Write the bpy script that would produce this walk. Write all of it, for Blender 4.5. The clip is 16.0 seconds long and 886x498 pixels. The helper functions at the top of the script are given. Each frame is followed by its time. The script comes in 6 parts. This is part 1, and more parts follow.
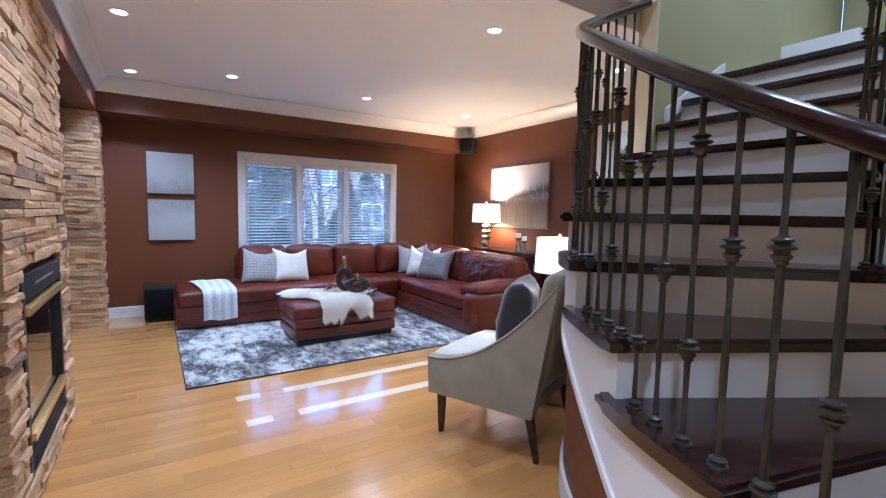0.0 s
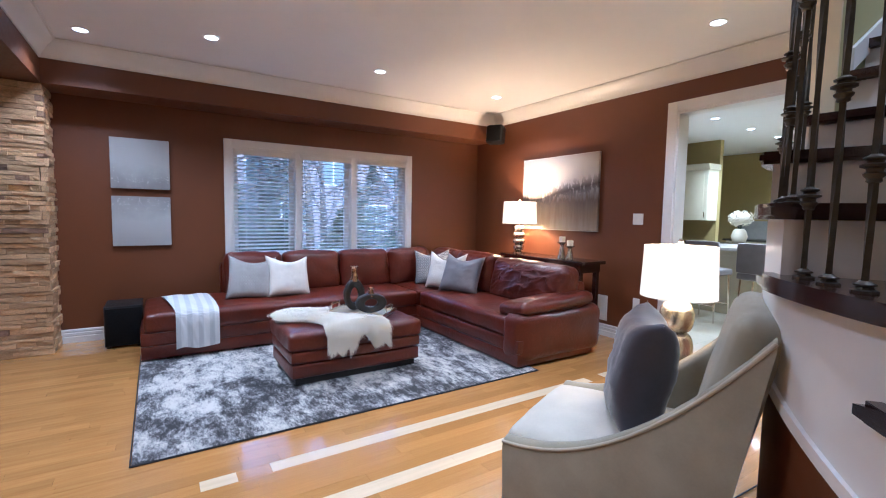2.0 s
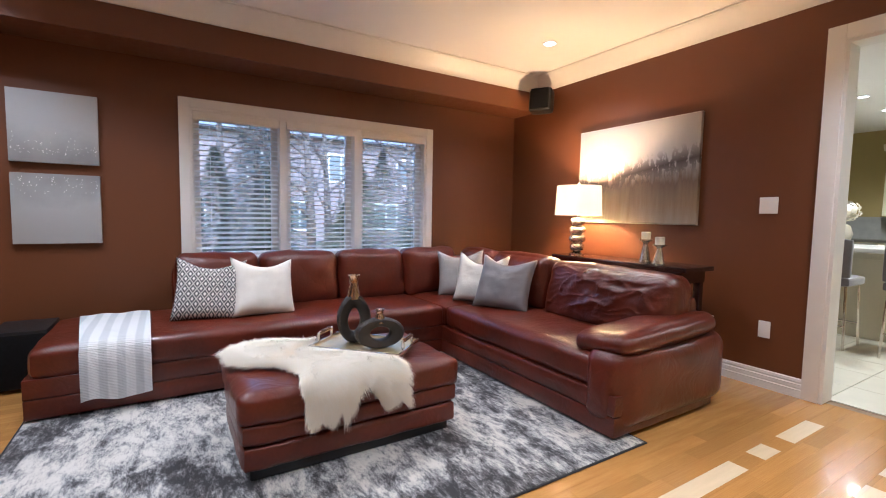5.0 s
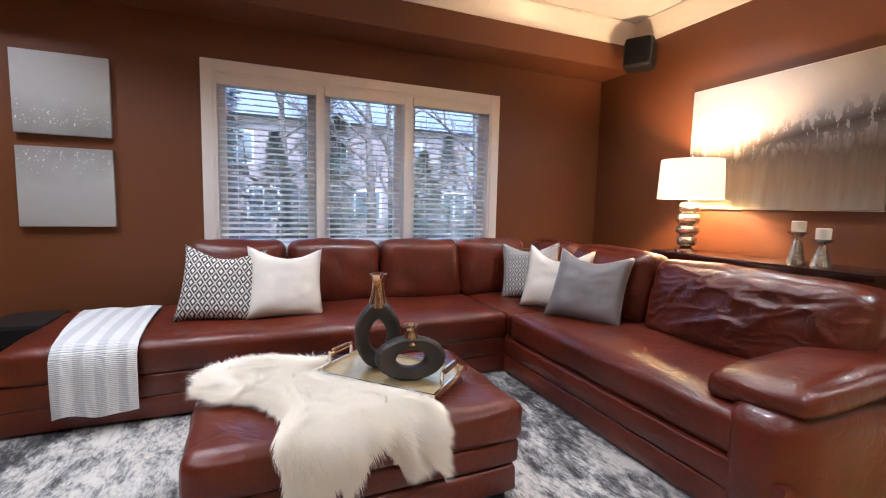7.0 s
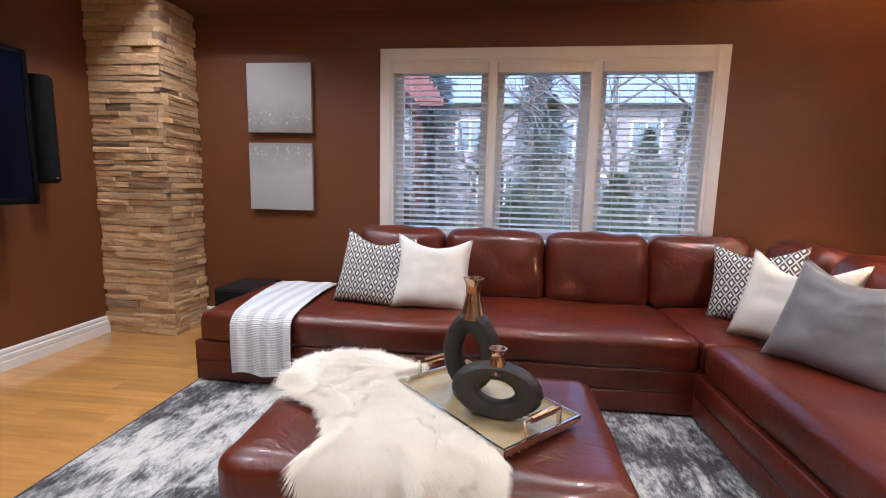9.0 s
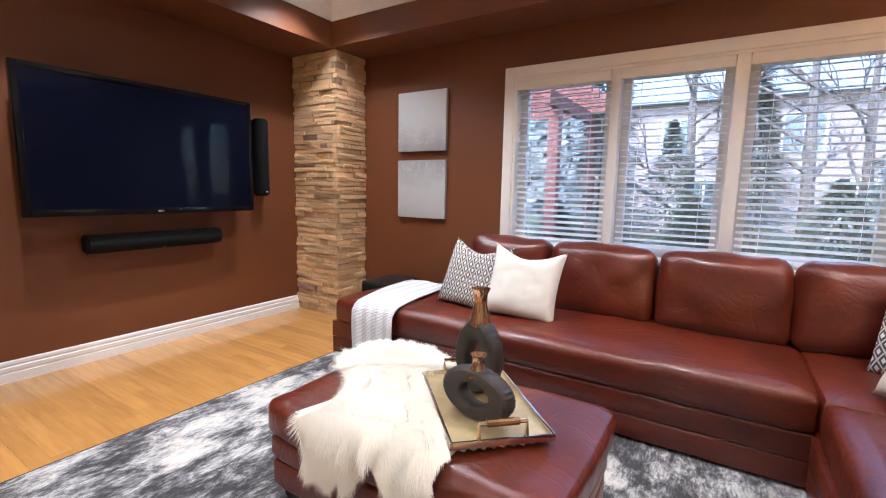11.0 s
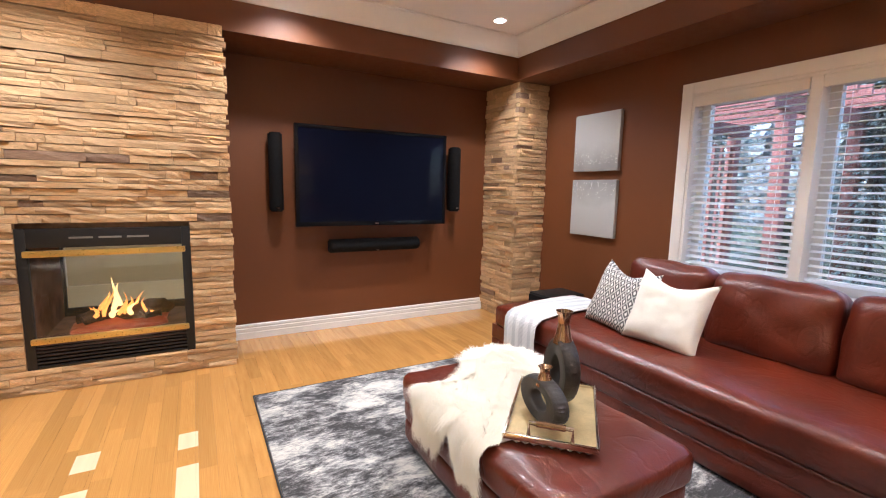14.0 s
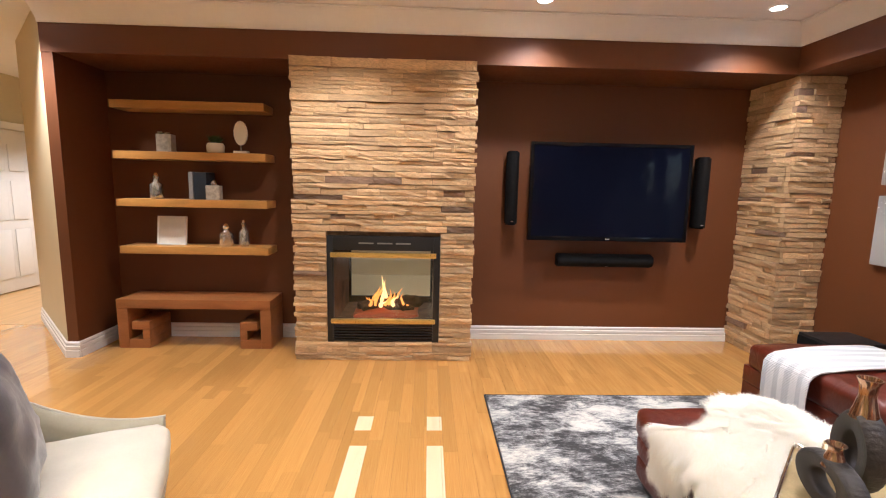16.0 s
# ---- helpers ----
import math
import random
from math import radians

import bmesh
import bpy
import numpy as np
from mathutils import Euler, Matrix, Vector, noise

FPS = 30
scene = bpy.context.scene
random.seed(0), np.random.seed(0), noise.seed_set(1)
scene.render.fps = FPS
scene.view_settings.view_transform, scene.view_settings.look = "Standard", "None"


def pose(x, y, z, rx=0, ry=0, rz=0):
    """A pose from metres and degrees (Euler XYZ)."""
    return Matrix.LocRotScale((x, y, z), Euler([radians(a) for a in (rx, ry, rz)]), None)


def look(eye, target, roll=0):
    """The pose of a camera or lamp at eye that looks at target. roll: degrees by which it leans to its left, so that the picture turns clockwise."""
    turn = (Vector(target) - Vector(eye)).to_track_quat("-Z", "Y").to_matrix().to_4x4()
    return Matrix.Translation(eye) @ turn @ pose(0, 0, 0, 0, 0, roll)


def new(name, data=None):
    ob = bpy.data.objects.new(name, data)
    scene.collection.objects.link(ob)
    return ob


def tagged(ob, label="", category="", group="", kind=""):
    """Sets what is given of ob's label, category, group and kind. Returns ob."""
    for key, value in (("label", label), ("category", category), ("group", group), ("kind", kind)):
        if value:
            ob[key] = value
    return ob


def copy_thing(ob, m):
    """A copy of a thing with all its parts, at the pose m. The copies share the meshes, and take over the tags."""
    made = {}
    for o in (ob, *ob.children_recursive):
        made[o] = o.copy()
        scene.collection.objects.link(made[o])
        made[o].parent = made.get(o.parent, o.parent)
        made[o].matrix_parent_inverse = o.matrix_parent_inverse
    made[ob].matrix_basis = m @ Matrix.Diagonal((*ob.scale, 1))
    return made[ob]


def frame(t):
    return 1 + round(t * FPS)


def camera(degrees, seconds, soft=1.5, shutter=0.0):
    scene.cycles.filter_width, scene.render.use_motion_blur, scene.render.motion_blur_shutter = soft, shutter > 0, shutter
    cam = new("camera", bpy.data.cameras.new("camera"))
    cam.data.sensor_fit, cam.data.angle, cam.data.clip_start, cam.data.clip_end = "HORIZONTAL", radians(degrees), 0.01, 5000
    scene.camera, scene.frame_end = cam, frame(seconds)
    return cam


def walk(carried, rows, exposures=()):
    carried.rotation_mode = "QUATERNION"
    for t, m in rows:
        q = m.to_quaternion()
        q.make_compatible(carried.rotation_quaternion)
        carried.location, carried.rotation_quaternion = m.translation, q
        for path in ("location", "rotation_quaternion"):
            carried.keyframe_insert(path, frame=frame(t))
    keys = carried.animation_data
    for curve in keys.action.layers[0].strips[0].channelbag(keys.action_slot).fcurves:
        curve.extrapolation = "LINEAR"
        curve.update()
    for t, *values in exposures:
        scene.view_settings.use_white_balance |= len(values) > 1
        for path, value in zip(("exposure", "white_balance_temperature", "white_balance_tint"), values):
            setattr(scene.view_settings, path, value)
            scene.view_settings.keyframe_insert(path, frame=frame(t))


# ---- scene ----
cam = camera(89.6, 16.0, soft=1.1)
PATH = [
    (0, (0.068, 0.329, 1.342), (1.154, 2.001, 1.183), 1.1),
    (0.5, (0.14, 0.598, 1.327), (1.227, 2.269, 1.17), 1.1),
    (1, (0.226, 0.85, 1.332), (1.309, 2.524, 1.178), 1.0),
    (1.5, (0.3, 1.119, 1.321), (1.382, 2.794, 1.169), 1.0),
    (2, (0.382, 1.367, 1.31), (1.462, 3.044, 1.159), 1.0),
    (2.5, (0.496, 1.619, 1.285), (1.574, 3.296, 1.135), 1.0),
    (3, (0.609, 1.814, 1.26), (1.685, 3.493, 1.116), 0.9),
    (3.5, (0.73, 2.039, 1.24), (1.794, 3.726, 1.093), 0.9),
    (3.7, (0.763, 2.117, 1.237), (1.826, 3.805, 1.088), 0.9),
    (6, (1.15, 3.061, 1.145), (2.129, 4.798, 0.99), 1.1),
    (6.5, (1.278, 3.209, 1.131), (2.18, 4.985, 0.957), 1.1),
    (7, (1.392, 3.313, 1.129), (2.158, 5.15, 0.938), 1.3),
    (7.5, (1.475, 3.436, 1.123), (2.056, 5.338, 0.913), 1.4),
    (8, (1.571, 3.514, 1.12), (1.908, 5.472, 0.893), 1.5),
    (8.5, (1.736, 3.589, 1.123), (1.792, 5.573, 0.871), 1.5),
    (9, (1.909, 3.62, 1.146), (1.681, 5.588, 0.87), 1.3),
    (9.5, (2.079, 3.617, 1.171), (1.605, 5.539, 0.885), 1.3),
    (9.7, (2.13, 3.614, 1.182), (1.564, 5.51, 0.895), 1.3),
    (11.8, (2.79, 3.706, 1.216), (1.52, 5.229, 0.96), 1.4),
    (12, (2.823, 3.703, 1.231), (1.514, 5.193, 0.974), 1.5),
    (12.5, (2.951, 3.708, 1.259), (1.557, 5.118, 1.003), 1.2),
    (13, (3.04, 3.738, 1.288), (1.54, 5.034, 1.026), 1.1),
    (13.5, (3.116, 3.777, 1.304), (1.485, 4.905, 1.046), 1.0),
    (14, (3.155, 3.775, 1.327), (1.422, 4.739, 1.066), 1.2),
    (14.5, (3.186, 3.75, 1.363), (1.359, 4.517, 1.093), 1.3),
    (15, (3.184, 3.697, 1.392), (1.278, 4.239, 1.119), 1.4),
    (15.5, (3.183, 3.661, 1.411), (1.223, 3.951, 1.14), 1.3),
    (16, (3.183, 3.631, 1.434), (1.202, 3.7, 1.165), 1.2),
]
walk(cam, [(t, look(eye, target, roll)) for t, eye, target, roll in PATH], [(0, 2.98, 4150, 10), (3.5, 2.78, 4650, 10), (6, 2.85, 5150, 10), (9, 2.9, 5200, 10), (12, 3.45, 5300, 10), (16, 3.28, 5550, 10)])

# ---- light ----
world = bpy.data.worlds.new("sky")
world.use_nodes = True
scene.world = world
wn = world.node_tree
sky = wn.nodes.new("ShaderNodeTexSky")
sky.sky_type, sky.sun_disc = "NISHITA", False
sky.sun_elevation, sky.sun_rotation = radians(42), radians(204)
wn.links.new(sky.outputs[0], wn.nodes["Background"].inputs[0])
wn.nodes["Background"].inputs[1].default_value = 0.15


def lamp(name, kind, energy, colour, m, **settings):
    data = bpy.data.lights.new(name, kind)
    data.energy, data.color = energy, colour
    if kind == "SUN":
        data.angle = settings["angle"]
    elif kind == "SPOT":
        data.spot_size, data.spot_blend, data.shadow_soft_size = settings["cone"], 0.85, settings["size"]
    elif kind == "AREA":
        data.shape, data.size, data.size_y = "RECTANGLE", settings["w"], settings["h"]
    else:
        data.shadow_soft_size = settings["size"]
    ob = new(name, data)
    ob.matrix_world = m
    return ob


lamp("sun", "SUN", 0.85, (1.0, 0.93, 0.85), look((-4, -9, 9), (0, 0, 0)), angle=radians(12))
POT_W, FOYER_W, TABLE_W, KITCHEN_W = 13.2, 23.0, 14.0, 30.0
WARM, AMBER = (1.0, 0.90, 0.80), (1.0, 0.57, 0.24)
CEIL = 2.75
POTS = [(0.28, 2.95), (-0.10, 4.42), (-0.09, 6.08), (0.81, 5.64), (2.33, 5.62), (3.90, 5.69), (2.30, 3.10), (3.87, 3.13)]
# the pots at y below -1 are unseen, added to light the stair risers
FOYER_POTS = [(-0.1, 0.6), (0.9, -1.2), (0.2, -2.0), (-2.3, -0.6), (-3.6, -0.8)]
# unseen stairwell fill lights, added to brighten the upper stair and olive wall
UPPER_FILL_POTS = [(1.9, 0.9), (4.4, 1.1)]
KITCHEN_POTS = [(7.1, 4.72), (8.3, 4.77), (9.4, 4.82), (6.2, 3.2)]
for x, y in POTS:
    lamp("pot_beam", "SPOT", POT_W, WARM, look((x, y, CEIL - 0.03), (x, y, 0)), cone=radians(126), size=0.045)
for x, y in FOYER_POTS:
    lamp("pot_beam", "SPOT", FOYER_W, WARM, look((x, y, CEIL - 0.03), (x, y, 0)), cone=radians(108), size=0.05)
for x, y in UPPER_FILL_POTS:
    lamp("upper_fill", "SPOT", 26.0, (1.0, 0.93, 0.84), look((x, y, 5.16), (x, y, 0)), cone=radians(130), size=0.06)
for x, y in KITCHEN_POTS:
    lamp("kitchen_beam", "SPOT", KITCHEN_W, (1.0, 0.90, 0.72), look((x, y, CEIL - 0.03), (x, y, 0)), cone=radians(140), size=0.06)
LAMP_A, LAMP_B = (4.27, 5.62), (2.505, 2.55)
lamp("bulb", "POINT", TABLE_W, AMBER, pose(LAMP_A[0], LAMP_A[1], 1.36), size=0.04)
lamp("bulb", "POINT", TABLE_W * 0.18, AMBER, pose(LAMP_B[0], LAMP_B[1], 1.07), size=0.04)
# ---- helpers of this scene ----


def mat(name, colour, rough=0.5, metal=0.0, var=0.15, scale=6.0, bump=0.0, bump_scale=120.0, second=None, stretch=(1, 1, 1), spec=0.5, coat=0.0, island=False, obj_var=0.0, trans=0.0, sheen=0.0, crease=0.0):
    """A painted, woven or polished surface: two scales of variation, fine relief."""
    m = bpy.data.materials.new(name)
    m.use_nodes = True
    n, l = m.node_tree.nodes, m.node_tree.links
    b = n["Principled BSDF"]
    b.inputs["Roughness"].default_value, b.inputs["Metallic"].default_value = rough, metal
    b.inputs["Specular IOR Level"].default_value = spec
    b.inputs["Coat Weight"].default_value = coat
    b.inputs["Coat Roughness"].default_value = 0.07
    b.inputs["Transmission Weight"].default_value = trans
    b.inputs["Sheen Weight"].default_value = sheen
    tc, mp = n.new("ShaderNodeTexCoord"), n.new("ShaderNodeMapping")
    mp.inputs["Scale"].default_value = stretch
    l.new(tc.outputs["Object"], mp.inputs[0])
    big, fine = n.new("ShaderNodeTexNoise"), n.new("ShaderNodeTexNoise")
    big.inputs["Scale"].default_value, big.inputs["Detail"].default_value = scale, 4
    fine.inputs["Scale"].default_value, fine.inputs["Detail"].default_value = scale * 14, 3
    l.new(mp.outputs[0], big.inputs["Vector"])
    l.new(mp.outputs[0], fine.inputs["Vector"])
    add = n.new("ShaderNodeMath")
    add.operation = "MULTIPLY_ADD"
    l.new(fine.outputs[0], add.inputs[0])
    add.inputs[1].default_value = 0.35
    l.new(big.outputs[0], add.inputs[2])
    ramp = n.new("ShaderNodeValToRGB")
    l.new(add.outputs[0], ramp.inputs[0])
    lo = second or tuple(c * (1 - 2 * var) for c in colour)
    ramp.color_ramp.elements[0].color, ramp.color_ramp.elements[1].color = (*lo, 1), (*colour, 1)
    ramp.color_ramp.elements[0].position, ramp.color_ramp.elements[1].position = 0.42, 0.88
    out = ramp.outputs[0]
    if obj_var or island:
        hsv = n.new("ShaderNodeHueSaturation")
        src = n.new("ShaderNodeNewGeometry") if island else n.new("ShaderNodeObjectInfo")
        mr = n.new("ShaderNodeMapRange")
        mr.inputs[3].default_value, mr.inputs[4].default_value = 1 - obj_var, 1 + obj_var
        l.new(src.outputs["Random Per Island" if island else "Random"], mr.inputs[0])
        l.new(mr.outputs[0], hsv.inputs["Value"])
        l.new(out, hsv.inputs["Color"])
        out = hsv.outputs[0]
    l.new(out, b.inputs["Base Color"])
    if rough > 0.05:
        rr = n.new("ShaderNodeMapRange")
        rr.inputs[3].default_value, rr.inputs[4].default_value = rough * 0.85, min(1, rough * 1.2)
        l.new(fine.outputs[0], rr.inputs[0])
        l.new(rr.outputs[0], b.inputs["Roughness"])
    if bump:
        bt, bn = n.new("ShaderNodeTexNoise"), n.new("ShaderNodeBump")
        bt.inputs["Scale"].default_value, bt.inputs["Detail"].default_value = bump_scale, 4
        l.new(mp.outputs[0], bt.inputs["Vector"])
        l.new(bt.outputs[0], bn.inputs["Height"])
        bn.inputs["Strength"].default_value, bn.inputs["Distance"].default_value = bump, 0.004
        l.new(bn.outputs[0], b.inputs["Normal"])
        if crease:
            ct, fold, line, cb = n.new("ShaderNodeTexNoise"), n.new("ShaderNodeMath"), n.new("ShaderNodeMapRange"), n.new("ShaderNodeBump")
            ct.inputs["Scale"].default_value, ct.inputs["Detail"].default_value, ct.inputs["Distortion"].default_value = 5.0, 3, 1.1
            l.new(mp.outputs[0], ct.inputs["Vector"])
            fold.operation = "SUBTRACT"
            l.new(ct.outputs[0], fold.inputs[0])
            fold.inputs[1].default_value = 0.5
            size = n.new("ShaderNodeMath")
            size.operation = "ABSOLUTE"
            l.new(fold.outputs[0], size.inputs[0])
            l.new(size.outputs[0], line.inputs[0])
            line.inputs[2].default_value = 0.06
            l.new(line.outputs[0], cb.inputs["Height"])
            cb.inputs["Strength"].default_value, cb.inputs["Distance"].default_value = crease, 0.010
            l.new(bn.outputs[0], cb.inputs["Normal"])
            l.new(cb.outputs[0], b.inputs["Normal"])
    return m


def glow(name, colour, strength):
    m = bpy.data.materials.new(name)
    m.use_nodes = True
    b = m.node_tree.nodes["Principled BSDF"]
    b.inputs["Base Color"].default_value = (*colour, 1)
    b.inputs["Emission Color"].default_value = (*colour, 1)
    b.inputs["Emission Strength"].default_value = strength
    return m


def mesh(bm, name, material, smooth=None):
    bmesh.ops.recalc_face_normals(bm, faces=bm.faces[:])
    me = bpy.data.meshes.new(name)
    bm.to_mesh(me)
    bm.free()
    for m in material if isinstance(material, (list, tuple)) else [material]:
        me.materials.append(m)
    if smooth is not None:
        me.shade_smooth()
        if smooth < 180:
            me.set_sharp_from_angle(angle=radians(smooth))
    return me


def part(name, bm, material, parent=None, label="", smooth=35):
    ob = new(name, mesh(bm, name, material, smooth))
    ob.parent = parent
    if label:
        tagged(ob, label)
    return ob


def thing(name, label, category, m=None, group="", kind=""):
    ob = new(name)
    ob.empty_display_size = 0.1
    if m is not None:
        ob.matrix_world = m
    return tagged(ob, label, category, group, kind)


def box(bm, lo, hi, bevel=0.0, seg=2):
    lo, hi = [min(a, b) for a, b in zip(lo, hi)], [max(a, b) for a, b in zip(lo, hi)]
    vs = [bm.verts.new((x, y, z)) for z in (lo[2], hi[2]) for x, y in ((lo[0], lo[1]), (hi[0], lo[1]), (hi[0], hi[1]), (lo[0], hi[1]))]
    fs = [bm.faces.new([vs[i] for i in f]) for f in ((3, 2, 1, 0), (4, 5, 6, 7), (0, 1, 5, 4), (1, 2, 6, 5), (2, 3, 7, 6), (3, 0, 4, 7))]
    if bevel:
        es = list({e for f in fs for e in f.edges})
        bmesh.ops.bevel(bm, geom=es, offset=bevel, segments=seg, affect="EDGES", profile=0.6)
    return bm


def boxes(*items, bevel=0.0):
    bm = bmesh.new()
    for lo, hi in items:
        box(bm, lo, hi, bevel)
    return bm


def turned(profile, n=32, cap=True):
    """A body of revolution round z from (radius, height) pairs."""
    bm = bmesh.new()
    rings = [[bm.verts.new((r * math.cos(2 * math.pi * i / n), r * math.sin(2 * math.pi * i / n), z)) for i in range(n)] for r, z in profile]
    for a, b in zip(rings, rings[1:]):
        for i in range(n):
            bm.faces.new((a[i], a[(i + 1) % n], b[(i + 1) % n], b[i]))
    if cap:
        bm.faces.new(rings[0][::-1])
        bm.faces.new(rings[-1])
    return bm


def tube(bm, pts, r, n=10, closed=False, flat=1.0):
    """A round bar along points; r may be a list."""
    pts = [Vector(p) for p in pts]
    rings = []
    for i, p in enumerate(pts):
        a, b = (pts[i - 1] if i or closed else p), (pts[(i + 1) % len(pts)] if i < len(pts) - 1 or closed else p)
        d = (b - a).normalized()
        side = d.cross(Vector((0, 0, 1)))
        side = side.normalized() if side.length > 1e-4 else Vector((1, 0, 0))
        up = side.cross(d)
        rr = r[i] if isinstance(r, (list, tuple)) else r
        rings.append([bm.verts.new(p + rr * (math.cos(2 * math.pi * k / n) * side + flat * math.sin(2 * math.pi * k / n) * up)) for k in range(n)])
    for i in range(len(rings) if closed else len(rings) - 1):
        a, b = rings[i], rings[(i + 1) % len(rings)]
        for k in range(n):
            bm.faces.new((a[k], a[(k + 1) % n], b[(k + 1) % n], b[k]))
    if not closed:
        bm.faces.new(rings[0][::-1])
        bm.faces.new(rings[-1])
    return bm


def soft(sx, sy, sz, r=0.05, cuts=14, puff=(0, 0, 0), rough=0.0, seed=0.0, freq=9.0, at=(0, 0, 0), folds=0.0):
    """An upholstered block: rounded, swollen and slightly creased, centred at `at`."""
    bm = bmesh.new()
    bmesh.ops.create_cube(bm, size=2)
    bmesh.ops.subdivide_edges(bm, edges=bm.edges[:], cuts=cuts, use_grid_fill=True)
    half = Vector((sx / 2, sy / 2, sz / 2))
    for v in bm.verts:
        u = v.co.copy()
        p = Vector((u.x * half.x, u.y * half.y, u.z * half.z))
        inner = Vector([max(-h + r, min(h - r, c)) for h, c in zip(half, p)])
        d = p - inner
        if d.length > 1e-6:
            p = inner + d.normalized() * r
        w = [1 - u.x * u.x, 1 - u.y * u.y, 1 - u.z * u.z]
        p.x += puff[0] * w[1] * w[2] * u.x
        p.y += puff[1] * w[0] * w[2] * u.y
        p.z += puff[2] * w[0] * w[1] * u.z
        if rough:
            q = Vector((p.x * freq + seed, p.y * freq + seed * 2, p.z * freq))
            p += rough * Vector((noise.noise(q), noise.noise(q + Vector((7, 3, 1))), noise.noise(q + Vector((2, 9, 5)))))
        if folds:
            q = Vector((u.y * 2.4 + u.z * 1.1, u.z * 1.3 - u.y * 0.9, seed + 0.3 * u.x))
            q += 0.5 * Vector((noise.noise(q * 1.3), noise.noise(q * 1.3 + Vector((5, 2, 8))), 0))
            crest = (1 - min(1.0, abs(noise.noise(q)) * 3.2)) ** 2 + 0.5 * (1 - min(1.0, abs(noise.noise(q * 2.1)) * 3.2)) ** 2
            p.x += folds * crest * (1 if u.x > 0 else -1) * max(0.0, w[1] * w[2]) ** 0.3 * (1 if abs(u.x) > 0.9 else 0.4)
            p.z += 0.35 * folds * crest * max(0.0, u.z)
        v.co = p + Vector(at)
    return bm


def moved(bm, m):
    bmesh.ops.transform(bm, matrix=m, verts=bm.verts[:])
    return bm


def joined(*bms):
    out = bmesh.new()
    for b in bms:
        me = bpy.data.meshes.new("t")
        b.to_mesh(me)
        b.free()
        out.from_mesh(me)
        bpy.data.meshes.remove(me)
    return out


def extruded(outline, z0, z1):
    bm = bmesh.new()
    lo, hi = [bm.verts.new((x, y, z0)) for x, y in outline], [bm.verts.new((x, y, z1)) for x, y in outline]
    k = len(outline)
    bm.faces.new(lo[::-1]), bm.faces.new(hi)
    for i in range(k):
        bm.faces.new((lo[i], lo[(i + 1) % k], hi[(i + 1) % k], hi[i]))
    return bm


def profile_along(section, a, b, out, up=(0, 0, 1)):
    """A moulding: section pairs (outward, upward) swept from a to b."""
    bm = bmesh.new()
    a, b, out, up = Vector(a), Vector(b), Vector(out), Vector(up)
    r0, r1 = [[bm.verts.new(p + out * o + up * u) for o, u in section] for p in (a, b)]
    k = len(section)
    for i in range(k):
        bm.faces.new((r0[i], r0[(i + 1) % k], r1[(i + 1) % k], r1[i]))
    bm.faces.new(r0[::-1]), bm.faces.new(r1)
    return bm


def setting(name, bm, material, label, category="", smooth=35):
    return tagged(part(name, bm, material, None, "", smooth), label, category or name.split("_")[0], kind="structure")


# ---- materials ----
M_BROWN = mat("brown_wall_paint", (0.138, 0.0445, 0.0125), 0.5, var=0.06, scale=1.2, bump=0.12, bump_scale=220)
M_CEIL = mat("ceiling_paint", (0.88, 0.86, 0.84), 0.75, var=0.02, scale=1.0, bump=0.08, bump_scale=160)
M_TRIM = mat("white_trim_paint", (0.80, 0.78, 0.75), 0.32, var=0.03, scale=2.0, bump=0.04)
M_CREAM = mat("cream_wall_paint", (0.66, 0.56, 0.36), 0.6, var=0.04, scale=1.0, bump=0.1, bump_scale=220)
M_OLIVE = mat("olive_wall_paint", (0.40, 0.37, 0.17), 0.6, var=0.05, scale=1.0, bump=0.1, bump_scale=220)
M_KITCHEN = mat("mustard_wall_paint", (0.42, 0.34, 0.13), 0.6, var=0.05, scale=1.0)
M_LEATHER = mat("burgundy_leather", (0.122, 0.0185, 0.0068), 0.33, var=0.24, scale=3.5, bump=0.22, bump_scale=170, spec=0.5, coat=0.12, crease=0.13)
M_DARKWOOD = mat("espresso_stained_wood", (0.030, 0.012, 0.010), 0.16, var=0.25, scale=5, stretch=(1, 6, 1), bump=0.06, coat=0.3)
M_IRON = mat("pewter_wrought_iron", (0.095, 0.085, 0.065), 0.40, metal=0.7, var=0.2, scale=25, bump=0.3, bump_scale=160)
M_BLACK = mat("black_plastic", (0.012, 0.012, 0.013), 0.4, var=0.1, scale=20, bump=0.15, bump_scale=400)
M_CLOTH_BLACK = mat("black_grille_cloth", (0.008, 0.008, 0.009), 0.8, var=0.2, scale=60, bump=0.4, bump_scale=700, spec=0.15)
M_BRASS = mat("polished_brass", (0.80, 0.54, 0.16), 0.28, metal=0.8, var=0.08, scale=8)
M_CHROME = mat("polished_nickel", (0.75, 0.70, 0.64), 0.12, metal=1.0, var=0.06, scale=10)
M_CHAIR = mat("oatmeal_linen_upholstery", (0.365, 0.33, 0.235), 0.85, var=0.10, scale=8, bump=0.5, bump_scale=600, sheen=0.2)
M_PIPING = mat("pale_linen_piping", (0.58, 0.52, 0.40), 0.85, var=0.1, scale=10, bump=0.4, bump_scale=600)
M_GREY = mat("grey_satin_cushion", (0.20, 0.185, 0.195), 0.42, var=0.12, scale=7, bump=0.15, bump_scale=300, sheen=0.4)
M_WHITE_CLOTH = mat("ivory_linen_cushion", (0.78, 0.75, 0.68), 0.8, var=0.05, scale=8, bump=0.4, bump_scale=500)
M_FUR = mat("ivory_sheepskin", (0.95, 0.93, 0.88), 0.75, var=0.10, scale=6, bump=0.6, bump_scale=120)
